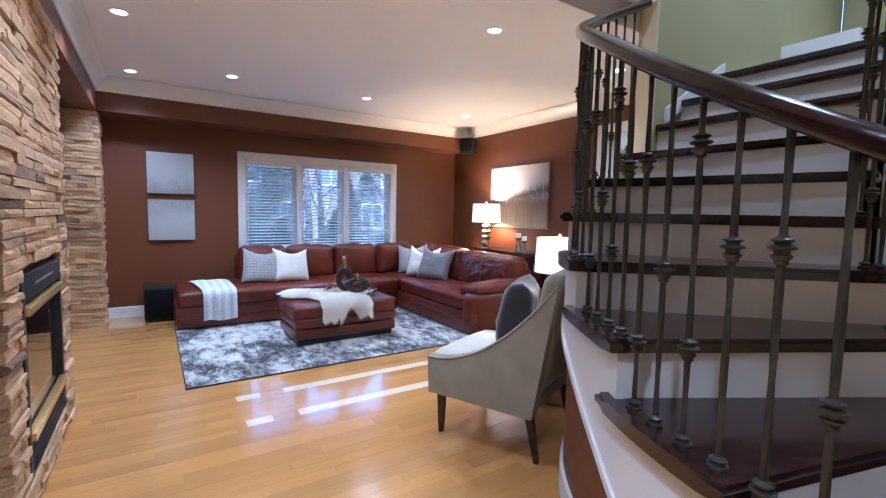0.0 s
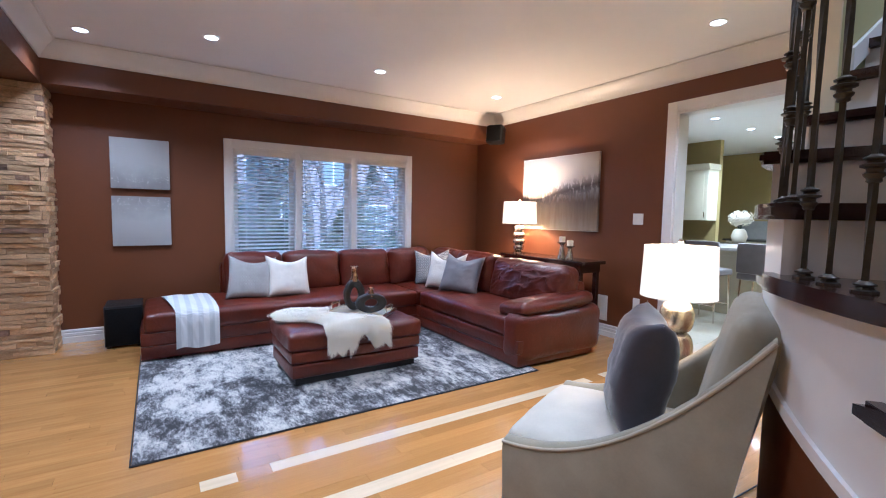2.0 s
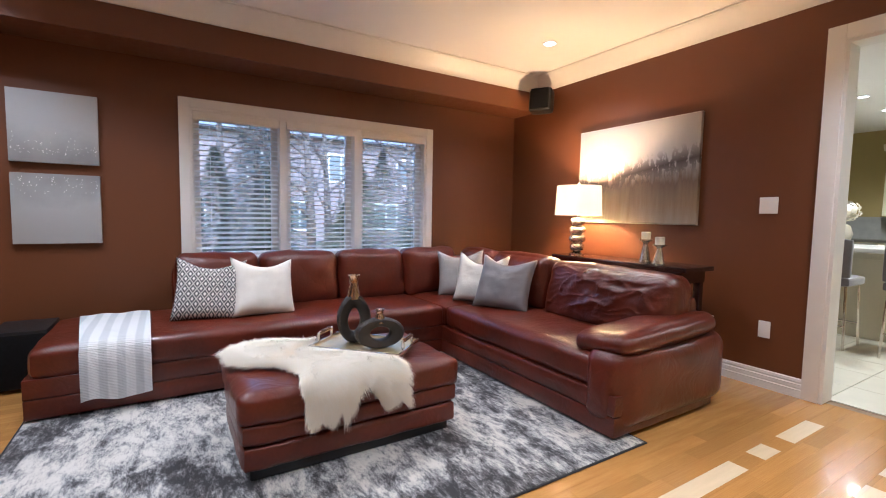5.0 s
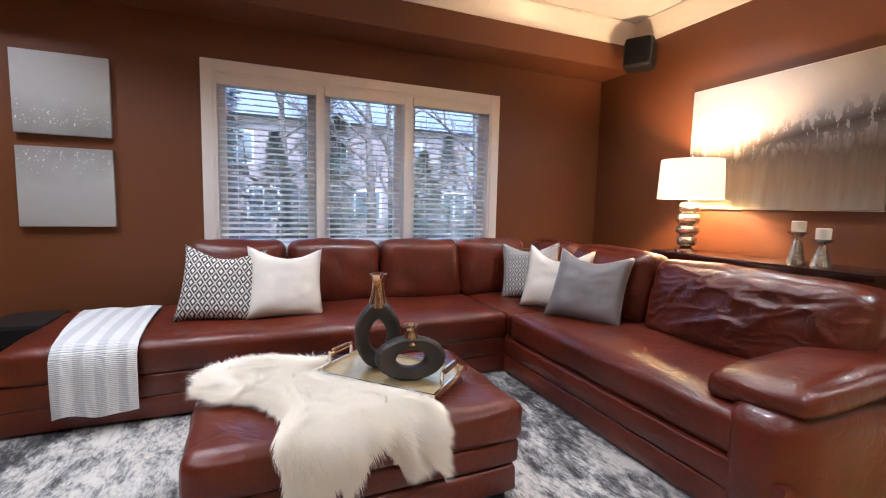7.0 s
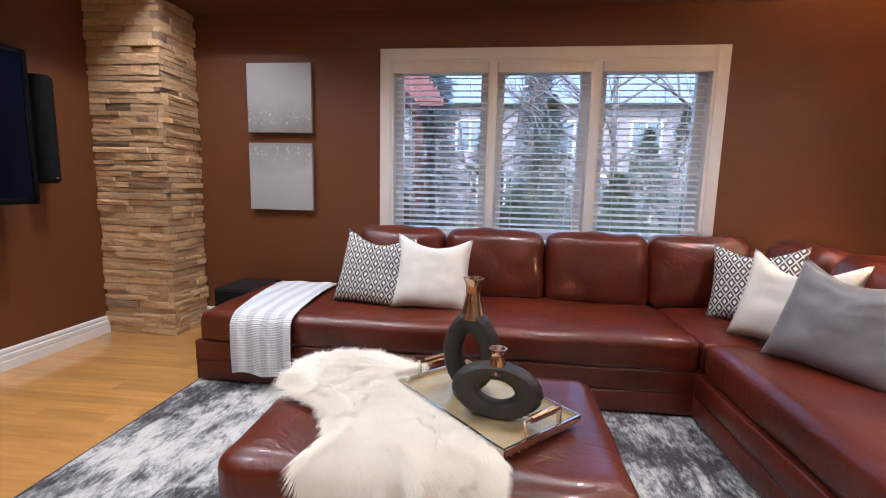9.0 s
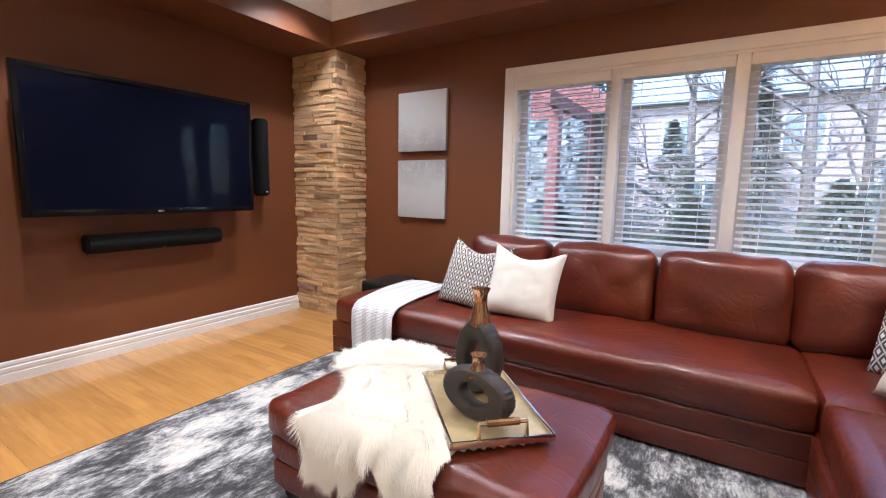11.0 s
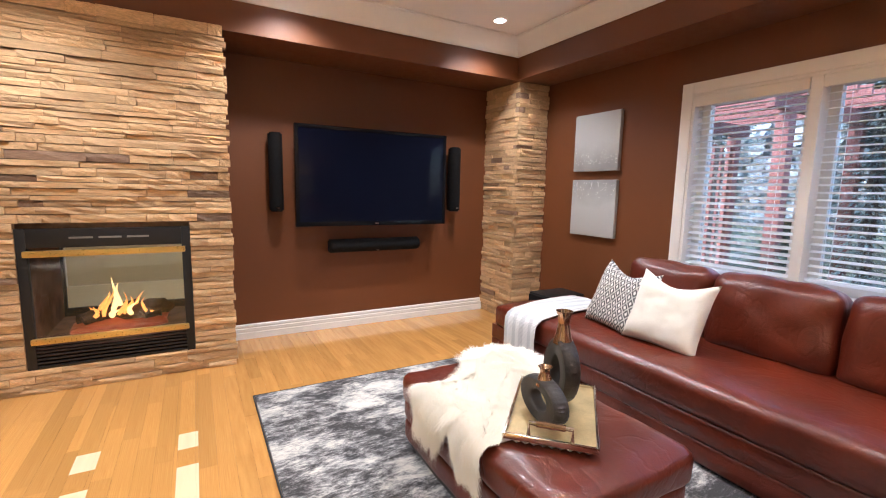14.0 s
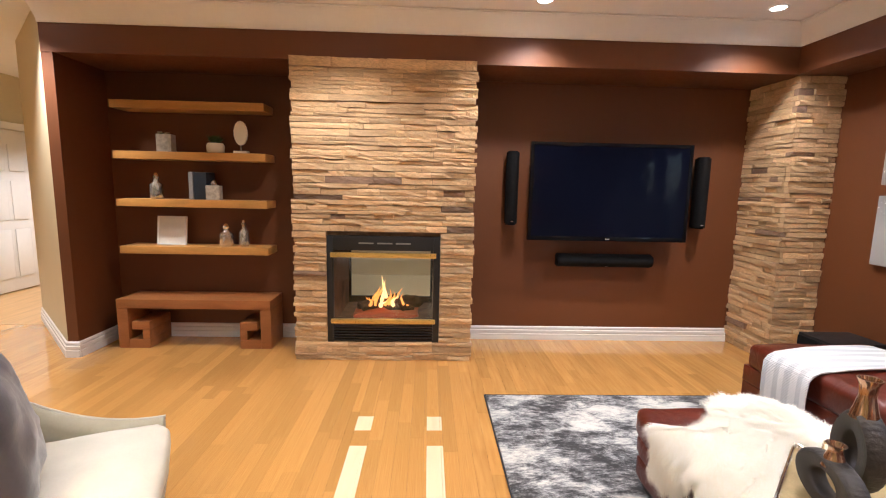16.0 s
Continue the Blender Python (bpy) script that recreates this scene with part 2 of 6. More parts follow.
M_OAK = mat("honey_oak", (0.60, 0.30, 0.075), 0.38, var=0.16, scale=3, stretch=(4, 1, 6), bump=0.1)
M_BENCH = mat("cherry_stained_bench_wood", (0.36, 0.135, 0.040), 0.36, var=0.16, scale=3, stretch=(5, 1, 5), bump=0.08)
M_STONE = mat("sandstone_ledger", (0.72, 0.485, 0.255), 0.8, var=0.20, scale=9, bump=0.6, bump_scale=42, obj_var=0.22)
M_STONE_DARK = mat("brown_ledger", (0.30, 0.19, 0.12), 0.85, var=0.2, scale=9, bump=0.9, bump_scale=42, obj_var=0.3)
M_MORTAR = mat("stone_backing", (0.30, 0.20, 0.12), 0.95, var=0.2, scale=20, bump=0.6, bump_scale=90)
M_SCREEN = mat("switched_off_screen", (0.004, 0.005, 0.012), 0.05, var=0.05, scale=2, spec=0.05)
M_TILE = mat("pale_kitchen_tile", (0.66, 0.62, 0.50), 0.30, var=0.06, scale=4, obj_var=0.05)
M_CABINET = mat("ivory_cabinet_paint", (0.74, 0.70, 0.54), 0.4, var=0.03, scale=3)
M_COUNTER = mat("dark_granite", (0.10, 0.09, 0.07), 0.2, var=0.3, scale=60)
M_VASE = mat("charcoal_ceramic", (0.034, 0.027, 0.022), 0.5, var=0.25, scale=30, bump=0.9, bump_scale=75)
M_VASE_FLAT = mat("smooth_charcoal_ceramic", (0.034, 0.028, 0.023), 0.5, var=0.15, scale=20, bump=0.15)
M_BRONZE = mat("rose_gold_glaze", (0.55, 0.36, 0.24), 0.14, metal=0.9, var=0.2, scale=14)
M_TRAY = mat("antiqued_gold_mirror", (0.66, 0.52, 0.27), 0.30, metal=0.45, var=0.2, scale=10)
M_MERCURY = mat("mercury_glass", (0.78, 0.72, 0.62), 0.16, metal=0.75, var=0.35, scale=18, bump=0.5, bump_scale=60)
M_CANDLE = mat("ivory_wax", (0.85, 0.80, 0.68), 0.5, var=0.03, scale=6)
M_CRATE = mat("small_pale_ornament", (0.62, 0.56, 0.46), 0.35, var=0.25, scale=30)
M_GREEN = mat("small_plant_green", (0.07, 0.15, 0.035), 0.5, var=0.3, scale=30)

# ---- the living room's shell ----
XW, XE, YN = -0.975, 4.58, 6.95
SOFFIT, COVE = 2.39, 2.595
BEAM_X, BEAM_Y = -0.425, 6.548

floor = setting("floor", boxes(((XW - 0.3, -3.2, -0.15), (XE + 0.06, YN + 0.1, -0.012))), mat("subfloor", (0.20, 0.11, 0.045), 0.5, var=0.1), "honey maple strip floor with two pale inlaid border strips", "floor")
setting("floor_hall", boxes(((-5.0, -3.2, -0.15), (XW - 0.3, 0.62, -0.004))), mat("hall_floor_wood", (0.56, 0.33, 0.13), 0.3, var=0.15, scale=2, stretch=(1, 10, 1)), "honey maple floor of the hall", "floor")
# north wall round the window
WX0, WX1, WZ0, WZ1 = 1.115, 3.345, 0.74, 2.045
setting("wall_north", boxes(((XW - 0.2, YN, 0), (WX0, YN + 0.2, CEIL)), ((WX1, YN, 0), (XE + 0.2, YN + 0.2, CEIL)), ((WX0, YN, 0), (WX1, YN + 0.2, WZ0)), ((WX0, YN, WZ1), (WX1, YN + 0.2, CEIL))), M_BROWN, "chocolate brown painted wall with a wide window", "wall")
# fireplace wall; the fireplace is open to the room behind
FY0, FY1, FZ0, FZ1 = 2.816, 3.734, 0.154, 1.043
setting("wall_west", boxes(((XW - 0.2, 0.58, 0), (XW, FY0, CEIL)), ((XW - 0.2, FY1, 0), (XW, YN, CEIL)), ((XW - 0.2, FY0, 0), (XW, FY1, FZ0)), ((XW - 0.2, FY0, FZ1), (XW, FY1, CEIL))), M_BROWN, "chocolate brown painted wall behind the television", "wall")
setting("wall_pier", boxes(((XW, 0.704, 0), (BEAM_X - 0.004, 0.79, SOFFIT))), M_BROWN, "brown pier that ends the shelf alcove", "wall")
setting("wall_pier_back", extruded([(BEAM_X - 0.006, 0.70), (-1.45, -0.35), (-1.53, -0.29), (-1.3, 0.0), (-1.2, 0.5), (BEAM_X - 0.006, 0.703)], 0, CEIL), M_CREAM, "cream angled hall wall", "wall")
# east wall with the kitchen opening
OY0, OY1, OZ = 2.46, 3.80, 2.325
setting("wall_east", boxes(((XE, OY1, 0), (XE + 0.14, YN, CEIL)), ((XE, 2.25, 0), (XE + 0.14, OY0, CEIL)), ((XE, OY0, OZ), (XE + 0.14, OY1, CEIL))), M_BROWN, "chocolate brown painted wall with a cased opening to the kitchen", "wall")
setting("wall_stair", boxes(((2.885, 2.12, 0), (XE + 0.14, 2.25, 5.2)), ((XE + 0.141, 2.12, 0), (XE + 1.498, 2.25, 5.2))), M_OLIVE, "olive wall beside the upper stair flight", "wall")
setting("wall_stair_end", boxes(((2.870, 2.118, 0), (2.884, 2.252, 5.2))), M_CREAM, "pale corner of the stair wall", "wall")
setting("wall_stair_east", boxes(((XE + 1.5, -3.2, 0), (XE + 1.64, 2.118, 5.2))), M_OLIVE, "olive wall at the head of the stair", "wall")
setting("wall_south", boxes(((-5.0, -3.4, 0), (XE + 1.64, -3.202, 5.2))), M_CREAM, "cream painted hall wall", "wall")
setting("wall_hall_west", boxes(((-5.2, -3.2, 0), (-5.0, 0.8, CEIL))), M_CREAM, "cream painted hall wall", "wall")
setting("wall_hall_north", boxes(((-5.0, 0.622, 0), (XW - 0.202, 0.8, CEIL))), M_CREAM, "cream painted hall wall", "wall")
setting("wall_well", boxes(((0.95, -3.2, CEIL + 0.122), (1.02, 2.117, 5.2)), ((1.022, 2.122, CEIL + 0.122), (2.868, 2.25, 5.2))), M_CREAM, "cream wall of the stairwell above the ceiling", "wall")
setting("ceiling", boxes(((XW - 0.2, 2.122, CEIL), (XE + 0.14, YN + 0.2, CEIL + 0.12)), ((XW - 0.2, -3.2, CEIL), (1.02, 2.12, CEIL + 0.12)), ((-5.2, -3.2, CEIL), (XW - 0.202, 0.8, CEIL + 0.12)), ((0.95, -3.3, 5.2), (XE + 1.64, 2.25, 5.3))), M_CEIL, "smooth off-white painted ceiling", "ceiling")
# dropped bulkheads
setting("bulkhead_west", boxes(((XW, 0.705, SOFFIT), (BEAM_X, YN, CEIL - 0.002))), M_BROWN, "brown bulkhead over the fireplace wall", "bulkhead")
setting("bulkhead_north", boxes(((BEAM_X + 0.002, BEAM_Y, SOFFIT), (XE, YN, CEIL - 0.002))), M_BROWN, "brown bulkhead over the window wall", "bulkhead")
CROWN = [(0, -0.15), (0.012, -0.15), (0.016, -0.125), (0.035, -0.10), (0.07, -0.055), (0.105, -0.03), (0.115, -0.012), (0.13, -0.012), (0.13, 0), (0, 0)]


def crown(name, a, b, out):
    return setting(name, profile_along(CROWN, a, b, out), M_TRIM, "white painted crown moulding", "trim", smooth=50)


crown("trim_crown_north", (BEAM_X, BEAM_Y, CEIL - 0.003), (XE, BEAM_Y, CEIL - 0.003), (0, -1, 0))
crown("trim_crown_west", (BEAM_X + 0.001, 0.705, CEIL - 0.003), (BEAM_X + 0.001, BEAM_Y, CEIL - 0.003), (1, 0, 0))
crown("trim_crown_east", (XE, 2.25, CEIL - 0.003), (XE, BEAM_Y, CEIL - 0.003), (-1, 0, 0))
crown("trim_crown_stair", (1.3, 2.26, CEIL - 0.003), (XE, 2.252, CEIL - 0.003), (0, 1, 0))
BASE = [(0, 0), (0.020, 0), (0.020, 0.055), (0.012, 0.058), (0.012, 0.066), (0.017, 0.069), (0.017, 0.092), (0.009, 0.096), (0.009, 0.104), (0.012, 0.108), (0.010, 0.124), (0, 0.13)]


def base(a, b, out):
    return setting("baseboard", profile_along(BASE, a, b, out), M_TRIM, "white painted stepped baseboard", "baseboard", smooth=40)


base((XW, 4.0, 0), (XW, 6.57, 0), (1, 0, 0))
base((XW, 0.792, 0), (XW, 2.556, 0), (1, 0, 0))
base((XW, 0.79, 0), (BEAM_X, 0.79, 0), (0, 1, 0))
base((BEAM_X - 0.004, 0.69, 0), (BEAM_X - 0.004, 0.806, 0), (1, 0, 0))
base((BEAM_X, 0.70, 0), (-1.45, -0.35, 0), (0.68, -0.73, 0))
base((-0.42, YN, 0), (XE, YN, 0), (0, -1, 0))
base((XE, 3.896, 0), (XE, YN, 0), (-1, 0, 0))
base((2.95, 2.252, 0), (XE, 2.252, 0), (0, 1, 0))

# ---- window ----
window = tagged(new("window_1"), "white three-part window with half-open venetian blinds", "window", kind="structure")
cas = 0.078
part("window_frame", boxes(((WX0 - cas, YN - 0.022, WZ0 - cas), (WX0, YN - 0.001, WZ1 + cas)), ((WX1, YN - 0.022, WZ0 - cas), (WX1 + cas, YN - 0.001, WZ1 + cas)), ((WX0, YN - 0.022, WZ1), (WX1, YN - 0.001, WZ1 + cas)), ((WX0, YN - 0.022, WZ0 - cas), (WX1, YN - 0.001, WZ0)), bevel=0.004), M_TRIM, window)
part("jamb", boxes(((WX0, YN - 0.012, WZ0), (WX0 + 0.02, YN + 0.16, WZ1)), ((WX1 - 0.02, YN - 0.012, WZ0), (WX1, YN + 0.16, WZ1)), ((WX0 + 0.02, YN - 0.012, WZ1 - 0.02), (WX1 - 0.02, YN + 0.16, WZ1))), M_TRIM, window)
part("window_sill", boxes(((WX0 + 0.02, YN - 0.03, WZ0), (WX1 - 0.02, YN + 0.16, WZ0 + 0.025)), bevel=0.004), M_TRIM, window)
M_GLASS = mat("window_glass", (0.95, 0.98, 1.0), 0.0, trans=1.0, var=0.0)
BAYS = [(WX0 + 0.02, 1.825), (1.885, 2.535), (2.605, WX1 - 0.02)]
for a, b in ((1.825, 1.885), (2.535, 2.605)):
    part("mullion", boxes(((a, YN - 0.012, WZ0 + 0.025), (b, YN + 0.15, WZ1 - 0.02)), bevel=0.004), M_TRIM, window)
for n, (a, b) in enumerate(BAYS):
    s = 0.055
    part("sash", boxes(((a, YN + 0.09, WZ0 + 0.025), (a + s, YN + 0.14, WZ1 - 0.02)), ((b - s, YN + 0.09, WZ0 + 0.025), (b, YN + 0.14, WZ1 - 0.02)), ((a + s, YN + 0.09, WZ0 + 0.025), (b - s, YN + 0.14, WZ0 + 0.025 + s)), ((a + s, YN + 0.09, WZ1 - 0.02 - s), (b - s, YN + 0.14, WZ1 - 0.02))), M_TRIM, window)
    pane = part("pane", boxes(((a + s, YN + 0.112, WZ0 + 0.025 + s), (b - s, YN + 0.118, WZ1 - 0.02 - s))), M_GLASS, window)
    pane.visible_shadow = False
M_SLAT = mat("white_blind_slat", (0.90, 0.90, 0.90), 0.4, var=0.02, scale=4)
sn, sl = M_SLAT.node_tree.nodes, M_SLAT.node_tree.links
thin, both = sn.new("ShaderNodeBsdfTranslucent"), sn.new("ShaderNodeMixShader")
thin.inputs[0].default_value, both.inputs[0].default_value = (0.95, 0.96, 0.97, 1), 0.75
sl.new(sn["Principled BSDF"].outputs[0], both.inputs[1]), sl.new(thin.outputs[0], both.inputs[2])
sl.new(both.outputs[0], sn["Material Output"].inputs[0])
for n, (a, b) in enumerate(BAYS):
    low = WZ0 + 0.05 if n != 1 else 0.83
    blind = thing("venetian_blind", "white venetian blind with open slats in the window", "blind", pose(0, 0, 0), "window blinds")
    part("valance", boxes(((a + 0.003, YN - 0.020, WZ1 - 0.090), (b - 0.003, YN + 0.012, WZ1 - 0.023)), bevel=0.004), M_TRIM, blind)
    part("bottom_rail", boxes(((a + 0.012, YN + 0.02, low), (b - 0.012, YN + 0.06, low + 0.022)), bevel=0.004), M_SLAT, blind)
    half = (b - a) / 2 - (0.010 if n != 1 else 0.022)
    bm = bmesh.new()
    cross = [(-0.022, -0.0012), (-0.011, 0.0016), (0, 0.0028), (0.011, 0.0016), (0.022, -0.0012)]
    lo_, hi_ = [[[bm.verts.new((sx * half, y, z + dz)) for y, z in cross] for sx in (-1, 1)] for dz in (0, 0.0022)]
    for k in range(4):
        bm.faces.new((hi_[0][k], hi_[0][k + 1], hi_[1][k + 1], hi_[1][k]))
        bm.faces.new((lo_[0][k], lo_[1][k], lo_[1][k + 1], lo_[0][k + 1]))
    for k in (0, 4):
        bm.faces.new((lo_[0][k], hi_[0][k], hi_[1][k], lo_[1][k]))
    slat = mesh(bm, "slat", M_SLAT, 60)
    z, tilt = low + 0.05, (21, 13, 19)[n]
    while z < WZ1 - 0.10:
        ob = new("slat", slat)
        ob.matrix_world = pose((a + b) / 2, YN + 0.04, z, tilt, 0, 0)
        ob.parent = blind
        z += 0.0435
    for cx in (a + 0.13, b - 0.13):
        part("ladder_cord", tube(bmesh.new(), [(cx, YN + 0.017, low), (cx, YN + 0.017, WZ1 - 0.09)], 0.0016, 5), M_SLAT, blind)

# ---- kitchen opening ----
door = tagged(new("door_1"), "white cased opening between the living room and the kitchen", "doorway", kind="structure")
c = 0.095
part("casing", boxes(((XE - 0.024, OY1, 0), (XE - 0.001, OY1 + c, OZ + c)), ((XE - 0.024, OY0 - c, 0), (XE - 0.001, OY0, OZ + c)), ((XE - 0.024, OY0, OZ), (XE - 0.001, OY1, OZ + c)), bevel=0.006), M_TRIM, door)
part("jamb", boxes(((XE - 0.012, OY1 - 0.02, 0), (XE + 0.15, OY1, OZ)), ((XE - 0.012, OY0, 0), (XE + 0.15, OY0 + 0.02, OZ)), ((XE - 0.012, OY0 + 0.02, OZ - 0.02), (XE + 0.15, OY1 - 0.02, OZ))), M_TRIM, door)


def plate(y, z, w, h, label, name, rockers):
    p = thing(name, label, "wall switch" if "switch" in name else "socket", pose(XE, y, z))
    part("cover_plate", boxes(((-0.008, -w / 2, -h / 2), (-0.001, w / 2, h / 2)), bevel=0.002), M_TRIM, p)
    for k in range(rockers):
        o = (k - (rockers - 1) / 2) * 0.046
        part("rocker", boxes(((-0.012, o - 0.016, -0.033), (-0.008, o + 0.016, 0.033)), bevel=0.002), M_TRIM, p)
    return p


plate(4.165, 1.305, 0.115, 0.115, "white double rocker light switch on the brown wall", "light_switch", 2)
plate(4.14, 0.42, 0.075, 0.12, "white power socket on the brown wall", "wall_socket", 1)
vent = thing("wall_vent", "white louvred wall vent low on the brown wall", "vent", pose(XE, 4.60, 0.31))
part("vent_frame", boxes(((-0.012, -0.11, -0.14), (-0.001, 0.11, 0.14)), bevel=0.003), M_TRIM, vent)
for k in range(10):
    part("louvre", boxes(((-0.016, -0.09, -0.115 + k * 0.0245), (-0.012, 0.09, -0.100 + k * 0.0245))), M_TRIM, vent)

# ---- recessed lights ----
M_BULB = glow("lit_bulb", (1.0, 0.93, 0.84), 2.6)
first = thing("recessed_light", "lit round recessed ceiling light with a white trim ring", "ceiling light", pose(0, 0, CEIL), "recessed ceiling lights")
part("trim_ring", turned([(0.048, -0.002), (0.050, -0.008), (0.062, -0.008), (0.066, -0.0015), (0.048, -0.0015)], 28, False), M_TRIM, first)
part("bulb", turned([(0.0475, -0.003), (0.0475, -0.0015)], 24), M_BULB, first)
spots = POTS + FOYER_POTS + KITCHEN_POTS
for x, y in spots[1:]:
    copy_thing(first, pose(x, y, CEIL))
# fixtures for the added stairwell fill, out of view
for x, y in UPPER_FILL_POTS:
    copy_thing(first, pose(x, y, 5.2))
first.matrix_world = pose(*spots[0], CEIL)

# ---- curved stair ----
CX, CY, R = 2.85, 0.30, 1.83
RISE = [0.19 * k if k < 5 else 0.76 + 0.2 * (k - 4) for k in range(20)]
ANG = lambda k: 15.5 + 14.2 * (k - 4)
stair = thing("staircase", "curved staircase with dark treads, white risers and pewter iron balusters", "staircase")


def ring(r, a, z):
    if r > 1.5:
        f = min(1.0, max(0.0, (a - 32) / 30))
        r += 0.10 * f * f * (3 - 2 * f)
    return (CX - r * math.cos(radians(a)), CY + r * math.sin(radians(a)), z)


LAST = 9
for k in range(1, LAST + 1):
    a0, a1, z = ANG(k) - 0.9, ANG(k + 1) + 2.2 if k < LAST else 93.0, RISE[k]
    pts = [ring(r, a, 0)[:2] for r, a in [(0.66, a0)] + [(0.66, a0 + (a1 - a0) * i / 4) for i in range(1, 5)] + [(R, a1 - (a1 - a0) * i / 8) for i in range(9)]]
    bm = extruded(pts, z - 0.045, z)
    bmesh.ops.bevel(bm, geom=[e for e in bm.edges if abs(e.verts[0].co.z - e.verts[1].co.z) < 1e-5], offset=0.012, segments=2, affect="EDGES")
    part("tread", bm, M_DARKWOOD, stair)
    zb = RISE[k - 1] if k > 1 else 0.0
    a = ANG(k) + 0.2
    p, q, d = Vector(ring(0.70, a, 0)), Vector(ring(1.79, a, 0)), 0.018
    side = Vector((q - p).cross(Vector((0, 0, 1)))).normalized() * d
    part("riser", extruded([p[:2], q[:2], (q + side)[:2], (p + side)[:2]], zb, z - 0.046), M_TRIM, stair)
for i in range(3):
    k, x = LAST + 1 + i, 2.93 + 0.27 * i
    part("tread", boxes(((x - 0.03, 1.0, RISE[k] - 0.045), (x + 0.30, 2.115, RISE[k])), bevel=0.010), M_DARKWOOD, stair)
    part("riser", boxes(((x, 1.0, RISE[k - 1]), (x + 0.018, 2.115, RISE[k] - 0.046))), M_TRIM, stair)
bm = bmesh.new()
low = [(3.0, RISE[10] + 0.02), (2.93 + 0.27 * 3, RISE[13] - 0.14)]
pts = [low[0], low[1], (low[1][0], low[1][1] + 0.10), (low[0][0], low[0][1] + 0.10)]
fa, fb = [[bm.verts.new((x, y, z)) for x, z in pts] for y in (2.100, 2.117)]
bm.faces.new(fa), bm.faces.new(fb[::-1])
for k in range(4):
    bm.faces.new((fa[k], fa[(k + 1) % 4], fb[(k + 1) % 4], fb[k]))
part("skirting", bm, M_TRIM, stair, "white sloping wall skirting")
part("landing", boxes(((2.93 + 0.27 * 3 + 0.035, 0.9, RISE[12] - 0.2), (XE + 1.49, 2.115, RISE[12] - 0.001)), ((2.93, 0.9, 0.0), (XE + 1.49, 0.98, 2.4))), M_TRIM, stair)


def band(r, a0, a1, lo, hi, thick=0.03, n=90):
    bm = bmesh.new()
    rows = []
    for i in range(n + 1):
        a = a0 + (a1 - a0) * i / n
        rows.append([bm.verts.new(ring(rr, a, z)) for rr, z in ((r, lo(a)), (r, hi(a)), (r - thick, hi(a)), (r - thick, lo(a)))])
    for s, t in zip(rows, rows[1:]):
        for k in range(4):
            bm.faces.new((s[k], s[(k + 1) % 4], t[(k + 1) % 4], t[k]))
    bm.faces.new(rows[0]), bm.faces.new(rows[-1][::-1])
    return bm


under = lambda a: max(0.0, 0.45 + 0.0165 * (a - 30)) if a < 46 else 0.714 + 0.0105 * (a - 46)
for k in range(1, LAST + 1):
    part("stringer", band(1.79, ANG(k), min(ANG(k + 1), 91.0), under, lambda a, k=k: RISE[k] - 0.046, n=16), M_TRIM, stair, "white curved stringer panel")
part("stringer_bead", band(1.802, 4.5, 91, lambda a: under(a) - 0.012, lambda a: under(a) + 0.022, 0.02), M_TRIM, stair)
setting("wall_stair_curve", band(1.765, -40, 91, lambda a: 0.0, lambda a: max(0.001, under(a) - 0.002), 0.05), M_BROWN, "brown curved wall under the stair", "wall", smooth=60)
setting("baseboard_curve", band(1.782, 9, 91, lambda a: 0.0, lambda a: min(0.13, max(0.01, under(a) - 0.02)), 0.016), M_TRIM, "white baseboard of the curved stair wall", "baseboard", smooth=60)
rail_z = lambda a: 1.963 + (0.0164 if a < 40 else 0.0153) * (a - 40)
RAIL = [(0.86 * o, 0.86 * u) for o, u in ((0.030, 0.0), (0.034, 0.02), (0.030, 0.045), (0.018, 0.060), (-0.018, 0.060), (-0.030, 0.045), (-0.034, 0.02), (-0.030, 0.0), (-0.018, -0.008), (0.018, -0.008))]


def rail(r, a0, a1, tail, lift=0.0):
    bm = bmesh.new()
    rows = [[bm.verts.new(ring(r + o, a, rail_z(a) + lift + u)) for o, u in RAIL] for a in [a0 + (a1 - a0) * i / 70 for i in range(71)]]
    if tail:
        y = CY + r
        for x in (3.0, 3.3):
            rows.append([bm.verts.new((x, y + o, rail_z(90) + lift + (x - CX) * 0.74 + u)) for o, u in RAIL])
    for s, t in zip(rows, rows[1:]):
        for k in range(10):
            bm.faces.new((s[k], s[(k + 1) % 10], t[(k + 1) % 10], t[k]))
    bm.faces.new(rows[0]), bm.faces.new(rows[-1][::-1])
    return bm


part("handrail", rail(1.76, -28, 89, False), M_DARKWOOD, stair, "glossy espresso handrail", smooth=60)
part("inner_handrail", rail(0.73, -28, 89, True), M_DARKWOOD, stair, "glossy espresso handrail", smooth=60)


def twist_bar(h):
    bm = bmesh.new()
    n, s = 26, 0.0085
    rows = [[bm.verts.new((s * math.cos(math.pi / 4 + k * math.pi / 2 + t), s * math.sin(math.pi / 4 + k * math.pi / 2 + t), z)) for k in range(4)] for z, t in [(h * i / n, 0.16 * i) for i in range(n + 1)]]
    for a, b in zip(rows, rows[1:]):
        for k in range(4):
            bm.faces.new((a[k], a[(k + 1) % 4], b[(k + 1) % 4], b[k]))
    return bm


